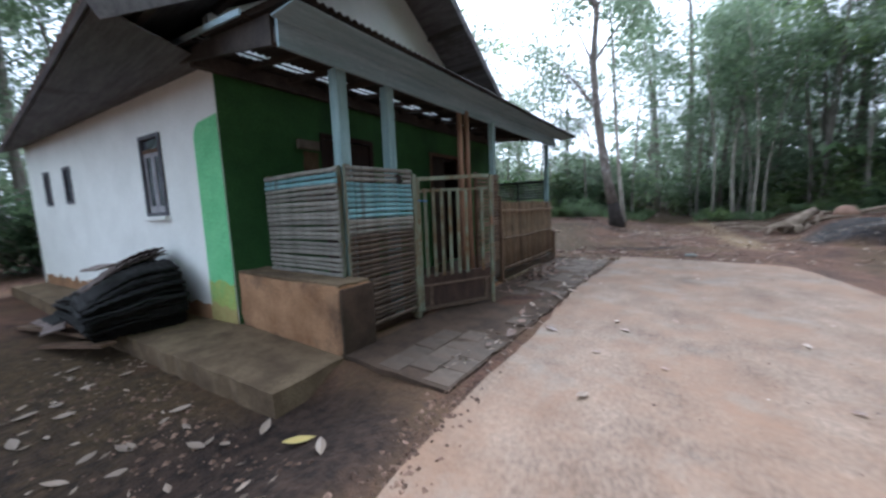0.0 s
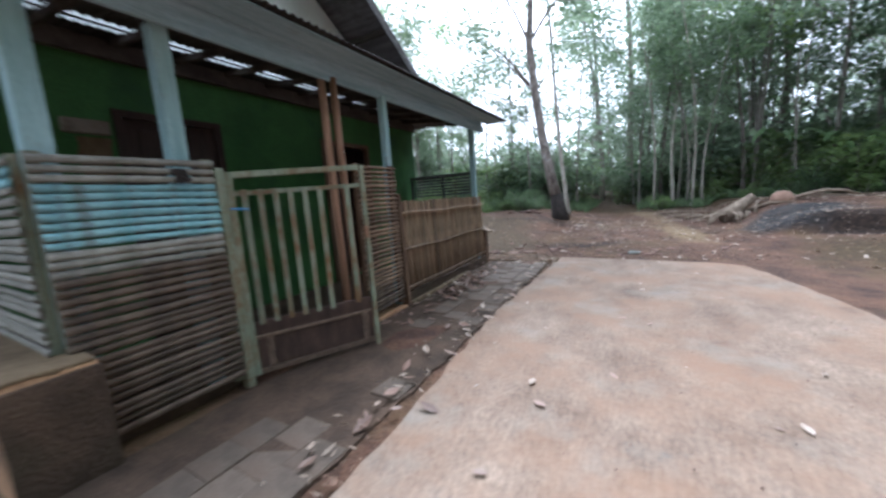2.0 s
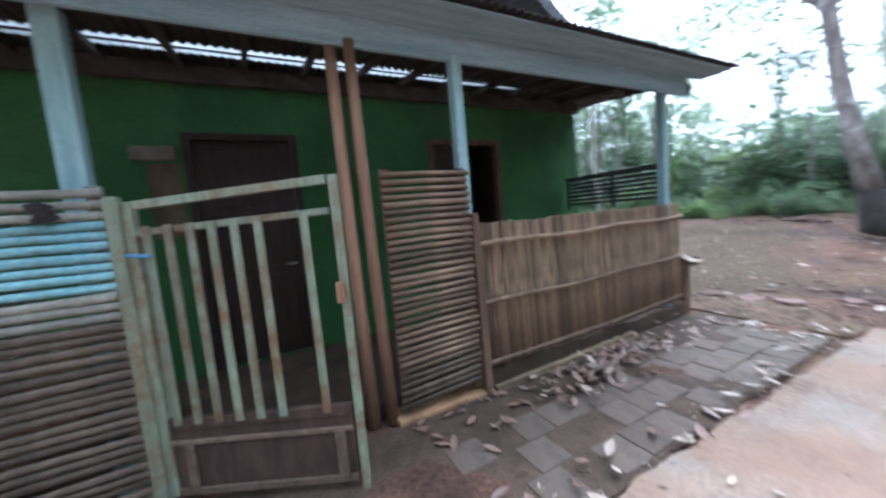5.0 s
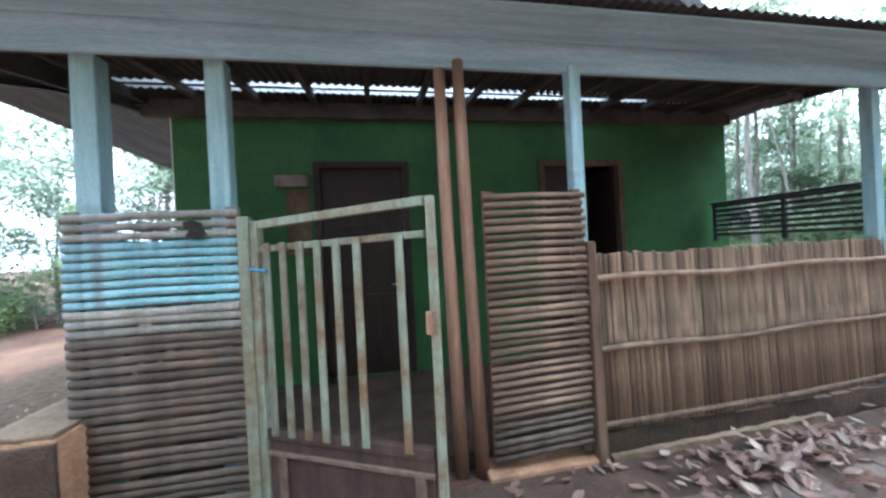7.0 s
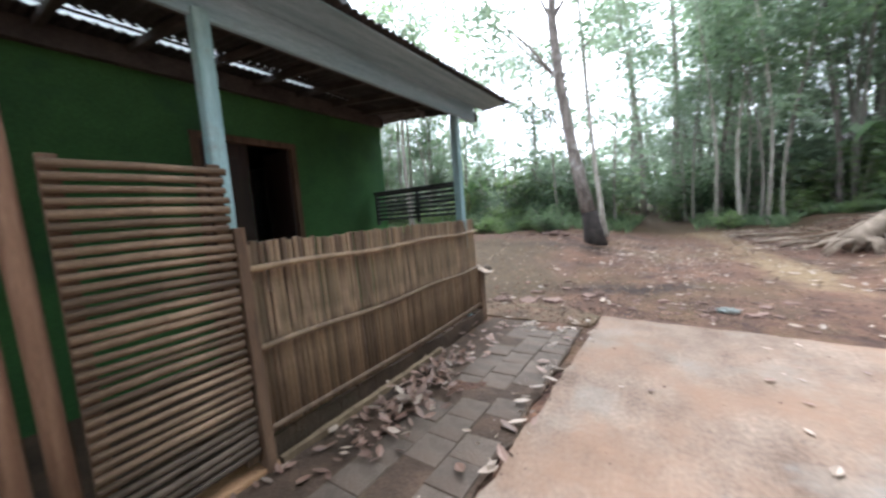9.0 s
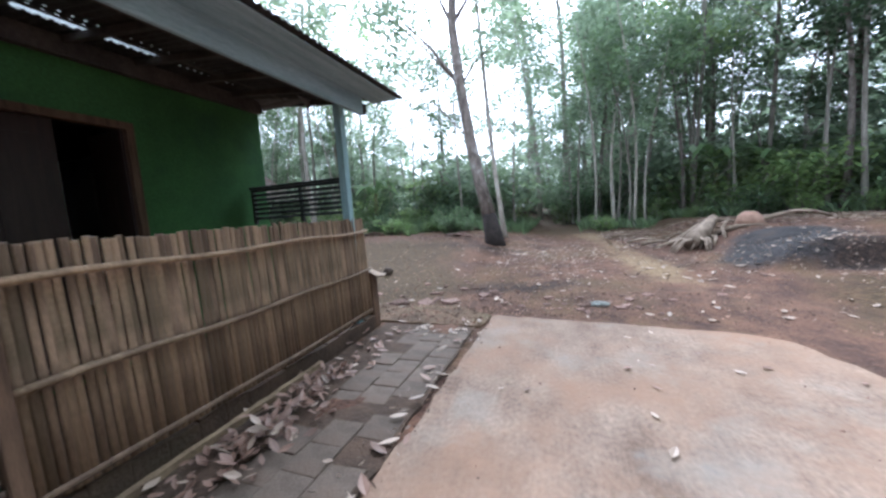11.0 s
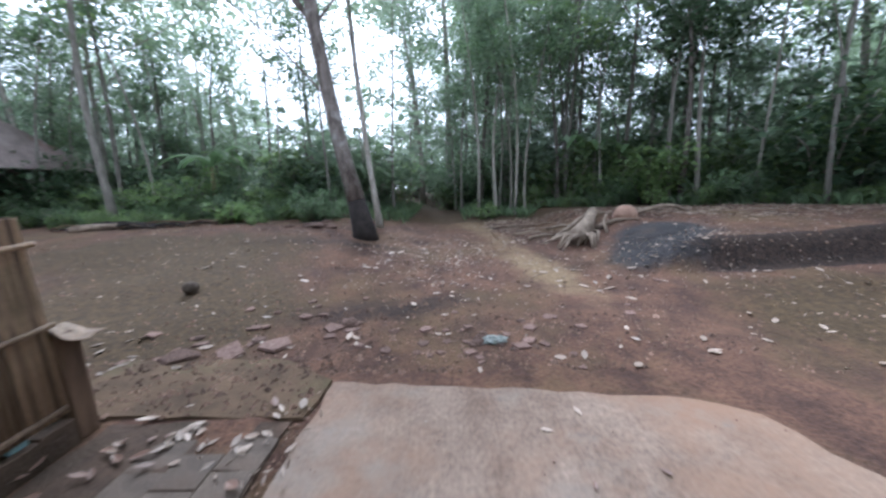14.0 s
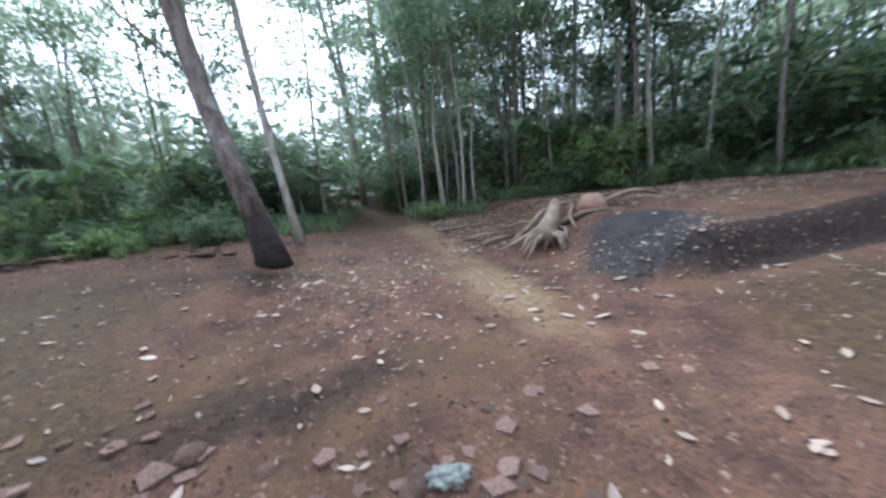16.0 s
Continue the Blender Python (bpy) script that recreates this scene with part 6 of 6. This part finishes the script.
for i in range(330):
    if i < 210:
        y = rng.triangular(4.95, 6.7, 5.75)
        x = -2.30 - 0.16 * (y - 5.6) + rng.gauss(0, 0.11)
    else:
        y = rng.uniform(4.1, 7.85)
        x = -2.45 + rng.gauss(0, 0.14)
    drop(rng.choice(BROWN_LEAVES if rng.random() < 0.85 else PALE_LEAVES), x, y, -0.012 + rng.random() * (0.075 if i < 210 else 0.02), rng.uniform(0.065, 0.125), paver_bed, 0.7 if i < 210 else 0.35)
for i in range(26):
    drop(rng.choice(PALE_LEAVES), rng.uniform(-2.5, -1.6), rng.gauss(7.78, 0.10), -0.01, rng.uniform(0.06, 0.13), paver_bed, 0.3)
for i in range(44):
    drop(rng.choice(PALE_LEAVES + BROWN_LEAVES), rng.gauss(-1.53, 0.12), rng.uniform(2, 8.1), 0.0 + rng.random() * 0.02, rng.uniform(0.07, 0.16), paver_bed, 0.3)
for i in range(64):
    drop(rng.choice(PALE_LEAVES + BROWN_LEAVES), rng.uniform(-1.3, 1.7), rng.uniform(-1, 8), 0.012, rng.uniform(0.03, 0.11), slab, 0.1)
for i in range(64):
    x, y = rng.uniform(-5.2, -1.7), rng.uniform(-1.4, 0.62)
    drop(rng.choice(PALE_LEAVES), x, y, max(ground_z(x, y), -0.3) + 0.015, rng.uniform(0.06, 0.16), ground, 0.25)
drop(GOLD, -2.05, 0.62, ground_z(-2.05, 0.62) + 0.02, 0.2, ground, 0.1)
for i in range(230):
    y = 8.5 + rng.random() ** 1.0 * 5.5
    x = rng.uniform(-4.5, 5.5)
    drop(rng.choice(PALE_LEAVES), x, y, ground_z(x, y) + 0.012, rng.uniform(0.06, 0.17), ground, 0.25)
for i in range(130):
    x, y = (rng.gauss(-0.6, 0.75), rng.gauss(11.9, 0.9)) if i < 100 else (rng.gauss(2.4, 0.9), rng.gauss(11.2, 0.4))
    drop(rng.choice(PALE_LEAVES), x, y, ground_z(x, y) + 0.012, rng.uniform(0.04, 0.10), ground, 0.25)
# the rest of the litter, too small and too many to pick apart
v, f = [], []
for i in range(10400):
    if i < 900:
        x, y = rng.gauss(-0.6, 0.7), rng.gauss(12.0, 0.9)
    elif i < 4400 or i > 8600:
        x, y = rng.uniform(0.5, 12), rng.uniform(12.9, 17.5)
        if i % 3 and (x - 3.6) ** 2 + (y - 12.6) ** 2 < 2.2 or (y < 13.6 and i % 2):
            continue
    elif i < 4800:
        x, y = rng.gauss(2.8, 1.0), rng.gauss(11.4, 0.5)
    elif i < 4950:
        x, y = rng.gauss(-1.55, 0.12), rng.uniform(1.5, 8.3)
    elif i < 5800:
        x, y = rng.uniform(-6, 2), rng.uniform(-4, 0.5)
        if x > -1.6:
            continue
    else:
        x, y = rng.uniform(-9, 9), 8.6 + rng.random() ** 0.6 * 8.4
    z = ground_z(x, y) + 0.01
    if 4800 <= i < 4950:
        z = -0.015 if x < -1.45 else 0.006
    a, l = rng.uniform(0, 6.28), rng.uniform(0.012, 0.045) * (1.9 if 900 <= i < 4400 or i > 8600 else 1)
    w = l * rng.uniform(0.12, 0.34)
    dx, dy = math.cos(a), math.sin(a)
    i0 = len(v)
    v += [(x - dx * l, y - dy * l, z), (x - dy * w, y + dx * w, z + rng.uniform(0, 0.02)), (x + dx * l, y + dy * l, z + rng.uniform(0, 0.02)), (x + dy * w, y - dx * w, z)]
    f += [(i0, i0 + 1, i0 + 2), (i0, i0 + 2, i0 + 3)]
me = bpy.data.meshes.new("leaf_litter")
me.from_pydata(v, [], f)
tagged(link("leaf_litter", me, LITTER, None), "scattered small dry leaves and chips on the earth", "leaf litter", "", "stuff")

# clods, chips and crumbs of the bare earth
v, f = [], []
rng = random.Random(91)
for i in range(6800):
    if i < 1800:
        x, y = rng.gauss(-0.9, 1.7), 8.55 + abs(rng.gauss(0, 0.8))
    elif i < 4200:
        x, y = rng.uniform(-6, 6), rng.uniform(8.5, 15)
    elif i < 5200:
        x, y = rng.uniform(-5, -1.7), rng.uniform(-2, 0.5)
    elif i < 5450:
        x, y = rng.uniform(-1.35, 1.6), rng.uniform(-1, 8)
    elif i < 5900:
        y = rng.uniform(0.9, 8.3)
        x = rng.gauss(-1.36 - 0.12 * smooth_step(y, 1.5, 4.5), 0.06)
    elif i >= 6400:
        x, y = rng.uniform(-3.3, -1.5), rng.uniform(8.0, 8.75)
    else:
        y = rng.uniform(-1.2, 1.4)
        x = -0.98 - 0.28 * smooth_step(y, -0.3, 1.4) + rng.gauss(-0.05, 0.10)
    z = ground_z(x, y) if i < 5200 or (5900 <= i < 6400 and x < -1.02 - 0.28 * smooth_step(y, -0.3, 1.4)) else (0.0 if x > -1.42 else (-0.018 if i >= 6400 else -0.03))
    r = rng.uniform(0.008, 0.026) * (1.5 if rng.random() < 0.08 else 1)
    if 5200 <= i < 5900:
        r *= 0.5
    a = rng.uniform(0, 6.28)
    i0 = len(v)
    for k in range(4):
        b = a + k * 1.57 + rng.uniform(-0.3, 0.3)
        v.append((x + math.cos(b) * r * rng.uniform(0.8, 1.5), y + math.sin(b) * r * rng.uniform(0.8, 1.5), z - 0.004))
    v.append((x + rng.uniform(-0.3, 0.3) * r, y + rng.uniform(-0.3, 0.3) * r, z + r * rng.uniform(0.4, 0.9)))
    f += [(i0 + k, i0 + (k + 1) % 4, i0 + 4) for k in range(4)]
me = bpy.data.meshes.new("soil_crumbs")
me.from_pydata(v, [], f)
CRUMB = material("earth_crumb", (0.06, 0.036, 0.026), (0.22, 0.14, 0.10), 1.5, 0.95, 0.3, 40, vary=0.5, island=True)
tagged(link("soil_crumbs", me, CRUMB, None), "crumbs and clods of red-brown earth", "soil", "", "stuff")
